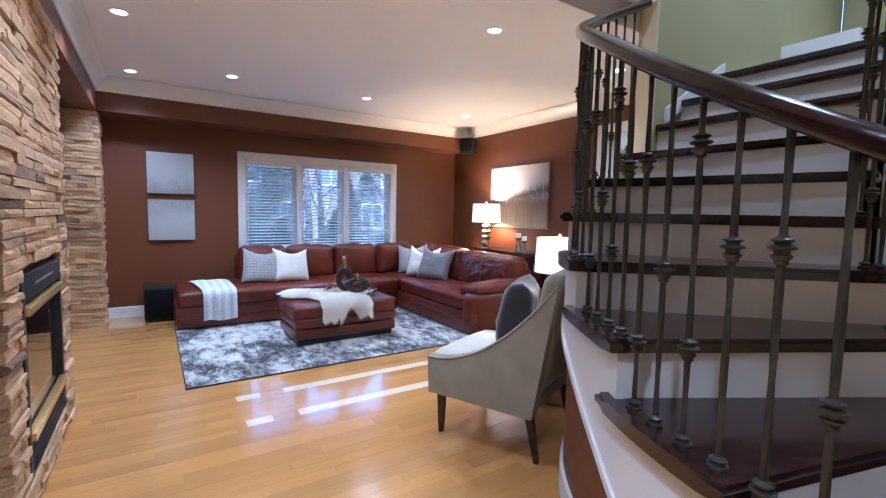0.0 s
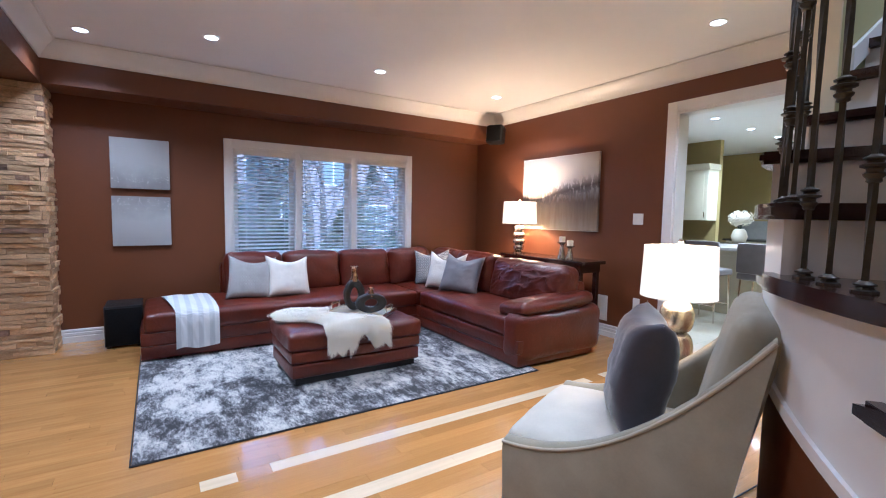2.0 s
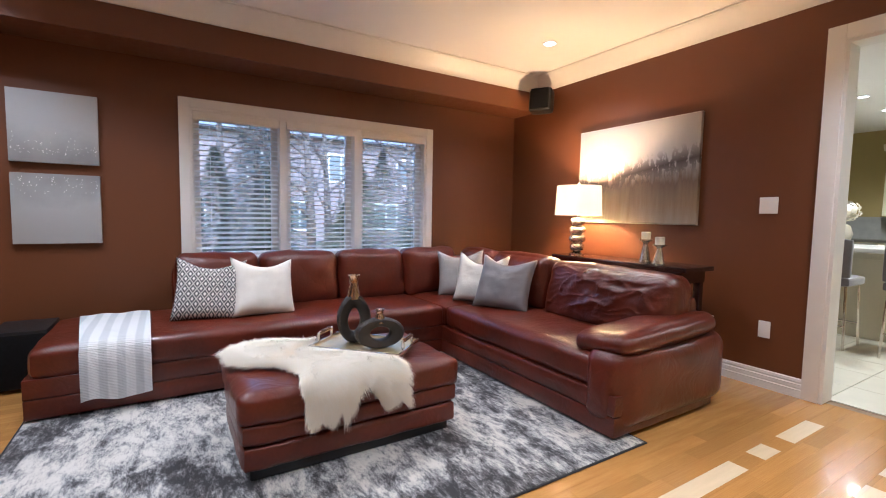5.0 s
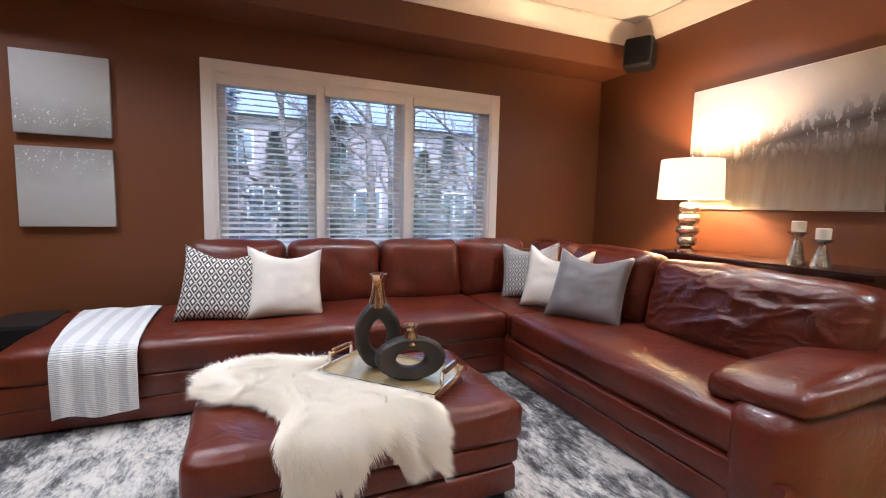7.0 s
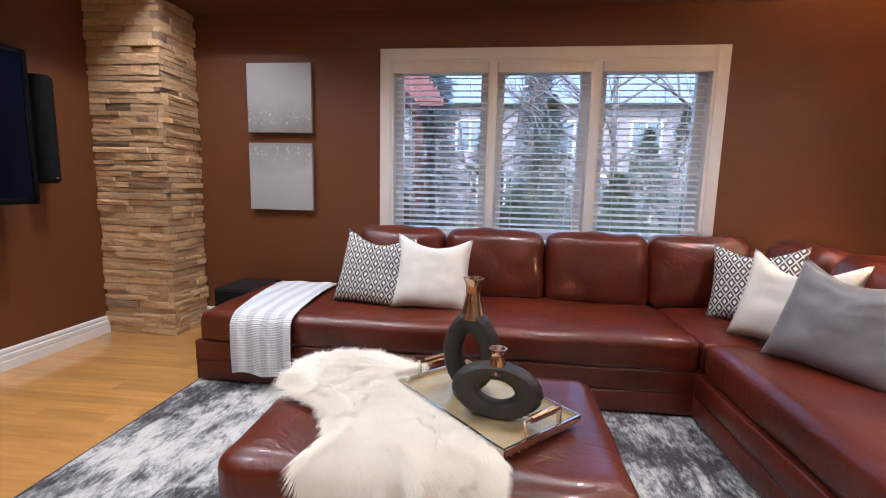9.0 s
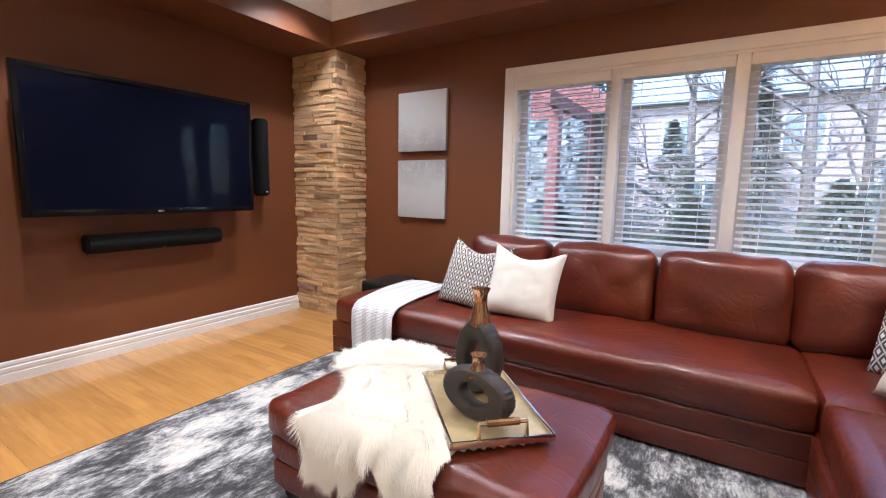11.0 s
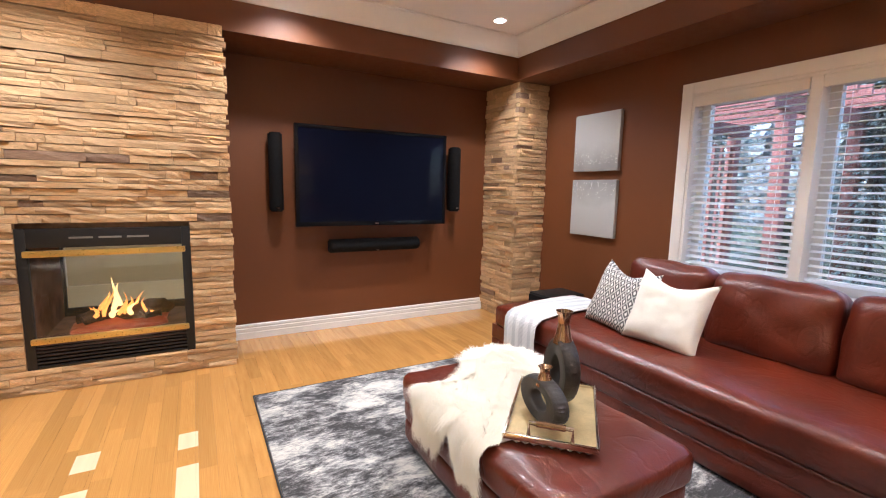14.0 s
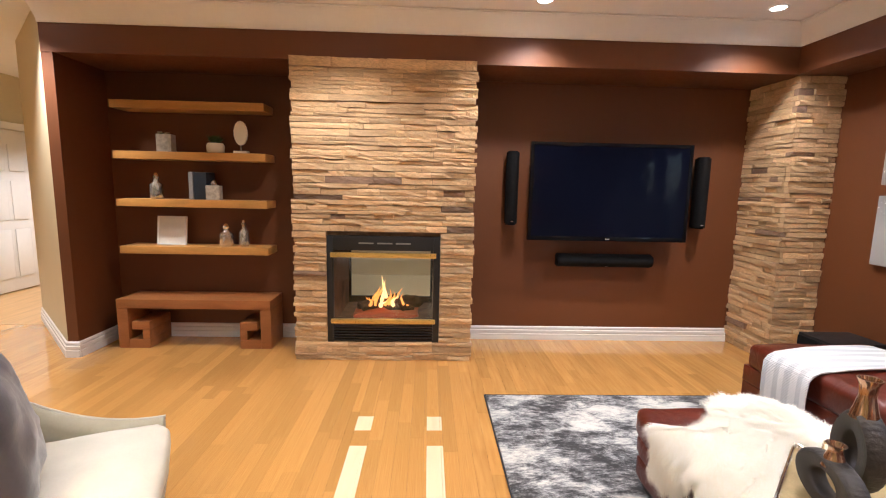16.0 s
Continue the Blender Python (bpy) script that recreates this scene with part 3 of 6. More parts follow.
SHOE = mesh(turned([(0.025, 0.0), (0.025, 0.005), (0.017, 0.008), (0.015, 0.014), (0.021, 0.016), (0.021, 0.019), (0.012, 0.023), (0.010, 0.026)], 8), "shoe", M_IRON, 40)
KNOT = mesh(turned([(0.010, -0.030), (0.014, -0.027), (0.013, -0.021), (0.019, -0.015), (0.020, -0.011), (0.014, -0.007), (0.015, 0.0), (0.026, 0.004), (0.026, 0.008), (0.014, 0.012), (0.014, 0.016), (0.021, 0.020), (0.021, 0.023), (0.012, 0.027), (0.010, 0.030)], 12), "knuckle", M_IRON, 40)


def baluster(r, a, z0, top, kind):
    h = top - z0
    bar = part("baluster", twist_bar(h), M_IRON, stair, smooth=None)
    bar.location = ring(r, a, z0)
    shoe = new("shoe", SHOE)
    shoe.parent = bar
    for f in ((0.62,), (0.28, 0.86), (0.46,), (0.20, 0.74))[kind % 4]:
        k = new("knuckle", KNOT)
        k.location, k.parent = (0, 0, h * f), bar


count = 0
for k in range(1, LAST + 1):
    for j in range(4):
        a = ANG(k) + 1.6 + 3.55 * j
        if a < 88:
            baluster(1.76, a, RISE[k], rail_z(a), count)
        count += 1
    for j in range(2):
        a = ANG(k) + 3 + 7.1 * j
        if a < 88:
            baluster(0.73, a, RISE[k], rail_z(a), count + j)

# ---- sectional sofa ----
sofa = thing("sectional_sofa", "large burgundy leather corner sofa with a chaise end, slightly creased", "sofa")
SZ = 0.41
for zc, k in ((0.083, 0.0), (0.198, 0.003)):
    part("chaise_base", soft(2.71 + k, 0.855 + k, 0.116, 0.009, 16, (0.010, 0.012, 0.0), 0.004, 1.0 + k, at=(1.60, 6.30, zc)), M_LEATHER, sofa)
    part("side_base", soft(0.955 + k, 1.79 + k, 0.116, 0.009, 16, (0.012, 0.010, 0.0), 0.004, 2.0 + k, at=(3.405, 5.02, zc)), M_LEATHER, sofa)
part("corner_base", soft(1.06, 0.98, 0.26, 0.03, 8, at=(3.46, 6.36, 0.155)), M_LEATHER, sofa)
part("long_seat", soft(2.68, 0.88, 0.19, 0.055, 22, (0.006, 0.006, 0.018), 0.006, 3.0, 6, at=(1.61, 6.30, 0.335)), M_LEATHER, sofa)
part("side_seat", soft(0.96, 1.62, 0.19, 0.055, 22, (0.006, 0.006, 0.018), 0.006, 4.0, 6, at=(3.42, 5.05, 0.335)), M_LEATHER, sofa)
part("corner_seat", soft(0.98, 0.90, 0.185, 0.045, 10, (0, 0, 0.012), 0.006, 5.0, at=(3.43, 6.30, 0.335)), M_LEATHER, sofa)
part("back_frame", soft(2.92, 0.16, 0.72, 0.05, 12, (0, 0.01, 0), at=(2.42, 6.80, 0.40)), M_LEATHER, sofa)
part("side_back_frame", soft(0.16, 2.36, 0.66, 0.06, 12, (0.012, 0, 0), at=(3.86, 5.44, 0.37)), M_LEATHER, sofa)
for n, (x0, x1) in enumerate(((0.98, 1.575), (1.59, 2.235), (2.25, 2.89), (2.90, 3.50))):
    bm = soft(x1 - x0, 0.24, 0.47, 0.075, 16, (0.004, 0.035, 0.012), 0.016, 11.0 * n + 2, 7)
    part("back_cushion", moved(bm, pose((x0 + x1) / 2, 6.625, 0.625, -9, 0, 0)), M_LEATHER, sofa)
for n, (y0, y1, z) in enumerate(((4.23, 5.30, 0.600), (5.32, 6.05, 0.625), (6.07, 6.62, 0.62))):
    bm = soft(0.27, y1 - y0, 0.47, 0.085, 60 if n == 0 else 24, (0.045, 0.004, 0.015), 0.007, 17.0 * n + 5, 10.5, folds=0.015 if n == 0 else 0.007)
    part("back_cushion", moved(bm, pose(3.68, (y0 + y1) / 2, z, 0, 11, 0)), M_LEATHER, sofa)
part("arm", soft(1.06, 0.28, 0.46, 0.10, 18, (0.034, 0.018, 0.0), 0.010, 8.0, 5, at=(3.475, 4.24, 0.265)), M_LEATHER, sofa)
bm = soft(0.90, 0.37, 0.12, 0.055, 20, (0.01, 0.02, 0.022), 0.009, 9.0, 7)
part("arm_pad", moved(bm, pose(3.425, 4.29, 0.515, -8, -3, 0)), M_LEATHER, sofa, "padded leather armrest")
for x, y in ((0.34, 5.96), (0.34, 6.64), (2.98, 4.20), (3.86, 4.20), (3.84, 6.60), (2.90, 5.95)):
    part("foot", boxes(((x - 0.03, y - 0.03, 0.013), (x + 0.03, y + 0.03, 0.028))), M_BLACK, sofa)

# ---- ottoman ----
ott = thing("ottoman", "rectangular burgundy leather ottoman on the rug", "ottoman", pose(1.735, 4.985, 0.0))
part("plinth", soft(1.02, 0.60, 0.07, 0.015, 4, at=(0, 0, 0.048)), M_BLACK, ott)
part("lower_body", soft(1.08, 0.66, 0.115, 0.025, 14, (0.008, 0.008, 0), 0.004, 1.5, at=(0, 0, 0.125)), M_LEATHER, ott)
part("upper_body", soft(1.09, 0.67, 0.105, 0.03, 14, (0.008, 0.008, 0), 0.004, 2.5, at=(0, 0, 0.232)), M_LEATHER, ott)
part("top_cushion", soft(1.115, 0.695, 0.15, 0.045, 22, (0.008, 0.008, 0.016), 0.007, 3.5, at=(0, 0, 0.345)), M_LEATHER, ott)

# ---- rug ----
RX0, RX1, RY0, RY1 = 0.237, 3.09, 4.045, 6.12


def rug_material():
    m = mat("abstract_rug_pile", (0.5, 0.5, 0.5), 0.95, bump=0.5, bump_scale=350)
    n, l = m.node_tree.nodes, m.node_tree.links
    b = n["Principled BSDF"]
    tc = n.new("ShaderNodeTexCoord")

    def field(scale, stretch, detail, rough, dist=0.0):
        mp, t = n.new("ShaderNodeMapping"), n.new("ShaderNodeTexNoise")
        mp.inputs["Scale"].default_value = stretch
        l.new(tc.outputs["Object"], mp.inputs[0])
        l.new(mp.outputs[0], t.inputs["Vector"])
        t.inputs["Scale"].default_value, t.inputs["Detail"].default_value, t.inputs["Roughness"].default_value = scale, detail, rough
        t.inputs["Distortion"].default_value = dist
        return t.outputs[0]

    big, streak, fine = field(2.1, (1, 0.8, 1), 3, 0.6, 0.5), field(6, (1.9, 0.9, 1), 8, 0.80, 0.35), field(26, (2.6, 0.8, 1), 5, 0.8)
    s = n.new("ShaderNodeMath")
    s.operation = "MULTIPLY_ADD"
    l.new(streak, s.inputs[0])
    s.inputs[1].default_value = 1.35
    grad, sepx = n.new("ShaderNodeMapRange"), n.new("ShaderNodeSeparateXYZ")
    l.new(tc.outputs["Object"], sepx.inputs[0])
    l.new(sepx.outputs[0], grad.inputs[0])
    for k, v in enumerate((-0.3, 1.4, 0.03, -0.01)):
        grad.inputs[k + 1].default_value = v
    lift = n.new("ShaderNodeMath")
    l.new(big, lift.inputs[0])
    l.new(grad.outputs[0], lift.inputs[1])
    l.new(lift.outputs[0], s.inputs[2])
    s2 = n.new("ShaderNodeMath")
    s2.operation = "MULTIPLY_ADD"
    l.new(fine, s2.inputs[0])
    s2.inputs[1].default_value = 0.65
    l.new(s.outputs[0], s2.inputs[2])
    r = n.new("ShaderNodeValToRGB")
    els = r.color_ramp.elements
    els[0].position, els[0].color = 0.14, (0.036, 0.035, 0.037, 1)
    els[1].position, els[1].color = 0.36, (0.145, 0.142, 0.145, 1)
    s3 = n.new("ShaderNodeMapRange")
    s3.inputs[1].default_value, s3.inputs[2].default_value = 1.27, 1.80
    l.new(s2.outputs[0], s3.inputs[0])
    l.new(s3.outputs[0], r.inputs[0])
    for p, c in ((0.50, (0.29, 0.29, 0.295)), (0.64, (0.46, 0.45, 0.425)), (0.85, (0.62, 0.60, 0.555))):
        e = els.new(p)
        e.color = (*c, 1)
    l.new(r.outputs[0], b.inputs["Base Color"])
    return m


rug = thing("area_rug", "grey, cream and charcoal abstract distressed area rug", "rug", pose((RX0 + RX1) / 2, (RY0 + RY1) / 2, 0))
hx, hy = (RX1 - RX0) / 2, (RY1 - RY0) / 2
part("rug_surface", boxes(((-hx + 0.006, -hy + 0.006, 0.0005), (hx - 0.006, hy - 0.006, 0.012)), bevel=0.003), rug_material(), rug)
M_EDGE = mat("charcoal_rug_binding", (0.05, 0.05, 0.055), 0.9, var=0.2, scale=40)
part("binding", tube(bmesh.new(), [(-hx, -hy, 0.006), (hx, -hy, 0.006), (hx, hy, 0.006), (-hx, hy, 0.006)], 0.006, 8, True), M_EDGE, rug)

# ---- cushions ----


def cushion_mesh(s, fat, seed, slump=0.0):
    """A square scatter cushion with pulled corners, standing on its lower edge."""
    bm = bmesh.new()
    n = 22
    for side in (1, -1):
        grid = []
        for i in range(n + 1):
            row = []
            for j in range(n + 1):
                u, v = 2 * i / n - 1, 2 * j / n - 1
                pin = 1 - 0.085 * (1 - u * u) * abs(v) ** 3
                pin2 = 1 - 0.085 * (1 - v * v) * abs(u) ** 3
                x, z = u * s / 2 * pin2, v * s / 2 * pin
                if v > 0:
                    z -= slump * (1 - u * u) ** 1.5 * v
                body = max(0.0, (1 - u ** 4) * (1 - v ** 4)) ** 0.48
                q = Vector((u * 2.3 + seed, v * 2.3 - seed, side * 1.7))
                y = side * fat / 2 * body * (1 + 0.14 * noise.noise(q)) + 0.007 * body * noise.noise(q * 4)
                row.append(bm.verts.new((x, y, z + s / 2)))
            grid.append(row)
        for i in range(n):
            for j in range(n):
                bm.faces.new((grid[i][j], grid[i + 1][j], grid[i + 1][j + 1], grid[i][j + 1]))
    bmesh.ops.remove_doubles(bm, verts=bm.verts[:], dist=0.0004)
    return bm


def lattice_material():
    m = mat("charcoal_lattice_weave", (0.17, 0.165, 0.165), 0.85, bump=0.4, bump_scale=500)
    n, l = m.node_tree.nodes, m.node_tree.links
    b = n["Principled BSDF"]
    tc, mp = n.new("ShaderNodeTexCoord"), n.new("ShaderNodeMapping")
    mp.inputs["Scale"].default_value = (20, 1, 14)
    mp.inputs["Rotation"].default_value = (0, 0, 0)
    l.new(tc.outputs["Object"], mp.inputs[0])
    sep = n.new("ShaderNodeSeparateXYZ")
    l.new(mp.outputs[0], sep.inputs[0])

    def mnode(op, a, c=None):
        x = n.new("ShaderNodeMath")
        x.operation = op
        for k, v in enumerate((a, c)):
            if v is None:
                continue
            if isinstance(v, (int, float)):
                x.inputs[k].default_value = v
            else:
                l.new(v, x.inputs[k])
        return x.outputs[0]

    def cell(dx, dz):
        fx = mnode("SUBTRACT", mnode("FRACT", mnode("ADD", sep.outputs[0], dx)), 0.5)
        fz = mnode("SUBTRACT", mnode("FRACT", mnode("ADD", sep.outputs[2], dz)), 0.5)
        return mnode("ADD", mnode("ABSOLUTE", fx), mnode("ABSOLUTE", fz))

    d = mnode("MINIMUM", cell(20.0, 20.0), cell(20.5, 20.5))
    r = n.new("ShaderNodeValToRGB")
    r.color_ramp.interpolation = "CONSTANT"
    l.new(d, r.inputs[0])
    els = r.color_ramp.elements
    els[0].position, els[0].color = 0.0, (0.78, 0.77, 0.74, 1)
    els[1].position, els[1].color = 0.20, (0.085, 0.083, 0.088, 1)
    e = els.new(0.42)
    e.color = (0.62, 0.61, 0.58, 1)
    l.new(r.outputs[0], b.inputs["Base Color"])
    return m


M_LATTICE = lattice_material()


def cushion(label, material, s, fat, seed, m, slump=0.0):
    ob = part("scatter_cushion", cushion_mesh(s, fat, seed, slump), material, None, "", 180)
    ob.matrix_world = m
    return tagged(ob, label, "cushion", "scatter cushions")


cushion("charcoal and white lattice-patterned cushion against the sofa back", M_LATTICE, 0.46, 0.15, 1.0, pose(1.165, 6.15, 0.428, -23, 4, -8), 0.06)
cushion("ivory linen cushion with a chopped top on the sofa", M_WHITE_CLOTH, 0.455, 0.16, 2.0, pose(1.545, 6.12, 0.428, -23, 4, 6), 0.06)
cushion("charcoal and white lattice-patterned cushion in the sofa corner", M_LATTICE, 0.46, 0.15, 3.0, pose(3.33, 6.18, 0.428, -20, -4, -38), 0.06)
cushion("ivory linen cushion with a chopped top in the sofa corner", M_WHITE_CLOTH, 0.47, 0.16, 4.0, pose(3.26, 5.82, 0.428, -24, 2, -50), 0.10)
cushion("grey satin cushion leaning in front of an ivory one", M_GREY, 0.48, 0.17, 5.0, pose(3.24, 5.50, 0.428, -27, 3, -58), 0.07)

# ---- throw ----
throw = bmesh.new()
rows = []
path = [(5.805, 0.105), (5.80, 0.20), (5.80, 0.30), (5.805, 0.385), (5.825, 0.425), (5.87, 0.446), (5.95, 0.452), (6.1, 0.460), (6.3, 0.462), (6.5, 0.458), (6.62, 0.452)]
for i, (y, z) in enumerate(path):
    f = max(0, (y - 5.83) / 0.8)
    x0, x1 = 0.505 - 0.10 * f, 0.845 - 0.03 * f
    rows.append([(x0 + (x1 - x0) * j / 16, y - 0.006 * math.sin(j * 0.9 + i * 0.3) * (1 if z < 0.4 else 0), z + 0.004 * math.sin(j * 0.8 + i) + (0.01 * math.sin(j * 0.5) if i == 0 else 0)) for j in range(17)])
top = [[throw.verts.new(p) for p in r] for r in rows]
bot = [[throw.verts.new((p[0], p[1] + (0.008 if p[2] < 0.43 else 0), p[2] - (0.008 if p[2] >= 0.40 else 0))) for p in r] for r in rows]
for g, flip in ((top, 1), (bot, 0)):
    for a, b in zip(g, g[1:]):
        for j in range(16):
            throw.faces.new((a[j], a[j + 1], b[j + 1], b[j]))
for j in range(16):
    throw.faces.new((top[0][j], bot[0][j], bot[0][j + 1], top[0][j + 1]))
    throw.faces.new((top[-1][j], top[-1][j + 1], bot[-1][j + 1], bot[-1][j]))
for i in range(len(rows) - 1):
    throw.faces.new((top[i][0], top[i + 1][0], bot[i + 1][0], bot[i][0]))
    throw.faces.new((top[i][16], bot[i][16], bot[i + 1][16], top[i + 1][16]))


def throw_material():
    m = mat("white_ribbed_knit", (0.72, 0.73, 0.74), 0.85, var=0.04)
    n, l = m.node_tree.nodes, m.node_tree.links
    b = n["Principled BSDF"]
    tc = n.new("ShaderNodeTexCoord")

    def wave(direction, scale):
        w = n.new("ShaderNodeTexWave")
        w.bands_direction = direction
        w.inputs["Scale"].default_value, w.inputs["Distortion"].default_value = scale, 0.0
        l.new(tc.outputs["Object"], w.inputs["Vector"])
        return w.outputs["Fac"]

    r = n.new("ShaderNodeValToRGB")
    l.new(wave("X", 3.6), r.inputs[0])
    els = r.color_ramp.elements
    els[0].position, els[0].color = 0.30, (0.58, 0.60, 0.62, 1)
    els[1].position, els[1].color = 0.60, (0.74, 0.75, 0.76, 1)
    l.new(r.outputs[0], b.inputs["Base Color"])
    add = n.new("ShaderNodeMath")
    add.operation = "ADD"
    l.new(wave("Y", 34), add.inputs[0])
    l.new(wave("Z", 34), add.inputs[1])
    bn = n.new("ShaderNodeBump")
    bn.inputs["Strength"].default_value, bn.inputs["Distance"].default_value = 0.6, 0.004
    l.new(add.outputs[0], bn.inputs["Height"])
    l.new(bn.outputs[0], b.inputs["Normal"])
    return m


tagged(part("throw_blanket", throw, throw_material(), None, "", 60), "white and grey striped ribbed throw draped over the chaise", "blanket")

# ---- sheepskin ----
SKIN = [(1.30, 5.30), (1.50, 5.31), (1.62, 5.22), (1.72, 5.10), (1.94, 5.05), (2.10, 4.97), (2.165, 4.93), (2.118, 4.878), (2.032, 4.79), (1.962, 4.722), (1.945, 4.66), (1.935, 4.62), (1.91, 4.575), (1.80, 4.57), (1.72, 4.645), (1.65, 4.585), (1.55, 4.565), (1.47, 4.575), (1.44, 4.66), (1.47, 4.78), (1.45, 4.88), (1.36, 4.95), (1.24, 5.00), (1.20, 5.12), (1.23, 5.24)]


def inside(x, y, poly):
    hit = False
    for (x0, y0), (x1, y1) in zip(poly, poly[1:] + poly[:1]):
        if (y0 > y) != (y1 > y) and x < (x1 - x0) * (y - y0) / (y1 - y0) + x0:
            hit = not hit
    return hit


def lay(x, y):
    """Place, outward normal and downhill direction of the hide: flat on the ottoman, rolling over its front edge."""
    u, R = max(0.0, (4.67 - y) * 1.6), 0.05
    t = min(u / R, math.pi / 2)
    drop = max(0.0, u - R * math.pi / 2)
    at = Vector((x, min(y, 4.67) if u == 0 else 4.67 - R * math.sin(t), 0.434 - R * (1 - math.cos(t)) - drop))
    if u == 0:
        at.y = y
    return at, Vector((0, -math.sin(t), math.cos(t))), Vector((0, -math.cos(t), -math.sin(t)))


TRAY = pose(1.888, 5.01, 0.449, 0, 0, -46)


def pressed(x, y):
    """How far inside the tray's footprint a point lies: the wool is flat there."""
    q = TRAY.inverted() @ Vector((x, y, 0.449))
    return min(0.268 - abs(q.x), 0.168 - abs(q.y))


sheepskin = thing("sheepskin", "long-haired ivory sheepskin draped over the ottoman", "sheepskin")
bm = bmesh.new()
hair_bm_verts, hair_bm_faces, hair_normals = [], [], []
g = 0.022
cells, flat = {}, {}
for i in range(50):
    for j in range(38):
        x, y = 1.12 + i * g, 4.55 + j * g
        if inside(x + g / 2, y + g / 2, SKIN) and not (x > 1.955 and pressed(x + g / 2, y + g / 2) < 0.022):
            for di, dj in ((0, 0), (1, 0), (1, 1), (0, 1)):
                if (i + di, j + dj) not in cells:
                    px, py = x + di * g, y + dj * g
                    at, up, down = lay(px, py)
                    cells[(i + di, j + dj)] = bm.verts.new(at + up * (0.006 + 0.006 * noise.noise(Vector((px * 9, py * 9, 1)))))
                    flat[cells[(i + di, j + dj)]] = (px, py)
            bm.faces.new([cells[(i + di, j + dj)] for di, dj in ((0, 0), (1, 0), (1, 1), (0, 1))])
rim = [Vector((x, y)) for x, y in SKIN]


def edge_gap(x, y):
    best = 9.0
    for a, b in zip(rim, rim[1:] + rim[:1]):
        p = Vector((x, y))
        t = max(0, min(1, (p - a).dot(b - a) / (b - a).length_squared))
        best = min(best, (p - a.lerp(b, t)).length)
    return best


for v, (px, py) in flat.items():
    if pressed(px, py) < -0.012:
        v.co += lay(px, py)[1] * (0.004 + 0.012 * min(1.0, edge_gap(px, py) / 0.07))
    else:
        v.co.z = 0.440
under_side = {v: bm.verts.new(v.co - lay(px, py)[1] * 0.008) for v, (px, py) in flat.items()}
for f in bm.faces[:]:
    bm.faces.new([under_side[v] for v in reversed(f.verts)])
for e in bm.edges[:]:
    if len(e.link_faces) == 1 and e.verts[0] in under_side:
        p0, p1 = e.verts
        bm.faces.new((p0, p1, under_side[p1], under_side[p0]))
part("hide", bm, M_FUR, sheepskin, "", 180)


def hair_material():
    m = bpy.data.materials.new("ivory_wool_hair")
    m.use_nodes = True
    n, l = m.node_tree.nodes, m.node_tree.links
    n.remove(n["Principled BSDF"])
    d, t, mx = n.new("ShaderNodeBsdfDiffuse"), n.new("ShaderNodeBsdfTranslucent"), n.new("ShaderNodeMixShader")
    geo, mr, mix = n.new("ShaderNodeNewGeometry"), n.new("ShaderNodeMapRange"), n.new("ShaderNodeValToRGB")
    l.new(geo.outputs["Random Per Island"], mix.inputs[0])
    mix.color_ramp.elements[0].color, mix.color_ramp.elements[1].color = (0.94, 0.89, 0.78, 1), (0.975, 0.955, 0.89, 1)
    l.new(mix.outputs[0], d.inputs[0]), l.new(mix.outputs[0], t.inputs[0])
    mx.inputs[0].default_value = 0.36
    l.new(d.outputs[0], mx.inputs[1]), l.new(t.outputs[0], mx.inputs[2])
    l.new(mx.outputs[0], n["Material Output"].inputs[0])
    return m


hr = random.Random(3)
made = 0
while made < 150000:
    x, y = hr.uniform(1.12, 2.22), hr.uniform(4.55, 5.34)
    if not inside(x, y, SKIN) or pressed(x, y) > -0.002:
        continue
    at, up, down = lay(x, y)
    gap = edge_gap(x, y)
    tuft = noise.noise(Vector((x * 26, y * 26, 8)))
    a = 4 * noise.noise(Vector((x * 6, y * 6, 3))) + 1.6 * tuft + hr.uniform(-0.7, 0.7)
    run = Vector((math.cos(a), math.sin(a) + 0.7))
    if gap < 0.07:
        run = run * 0.5 + Vector((x - 1.58, 4.95 - y)).normalized() * 1.6 * (1 - gap / 0.07)
    run.normalize()
    d = Vector((run.x, 0, 0)) + down * run.y
    L = hr.uniform(0.8, 1.5) * (1.25 + 0.5 * tuft if gap < 0.05 else 1.0 + 0.4 * tuft)
    if pressed(x, y) > -0.05:
        L *= 0.6
    root = at + up * (0.006 + 0.016 * min(1.0, gap / 0.06) * hr.random())
    full = 0.45 + 0.55 * min(1.0, gap / 0.05)
    mid = root + (d * 0.014 + up * 0.020 * full) * L
    tip = root + (d * (0.036 if gap > 0.035 else 0.034 + 0.012 * max(0.0, 1 + 1.8 * tuft)) + up * full * (0.020 + hr.uniform(-0.012, 0.014))) * L + Vector((0, 0, -0.006 * L))
    side = up.cross(d).normalized()
    w = side * 0.0014
    k = len(hair_bm_verts)
    hair_bm_verts += [root - w, root + w, mid + w * 0.9, mid - w * 0.9, tip]
    for lean in (0.15, 0.15, 0.35, 0.35, 0.6):
        hair_normals.append((up * 0.85 + Vector((0, 0, 0.3)) + d * lean * 0.3 + side * hr.uniform(-0.04, 0.04)).normalized())
    hair_bm_faces += [(k + 3, k + 2, k + 1, k), (k + 4, k + 2, k + 3)]
    made += 1
hm = bpy.data.meshes.new("fur")
hm.from_pydata(hair_bm_verts, [], hair_bm_faces)
hm.materials.append(hair_material())
hm.shade_smooth()
hm.normals_split_custom_set_from_vertices(hair_normals)
hair = tagged(new("fur", hm), kind="stuff")
hair.parent = sheepskin

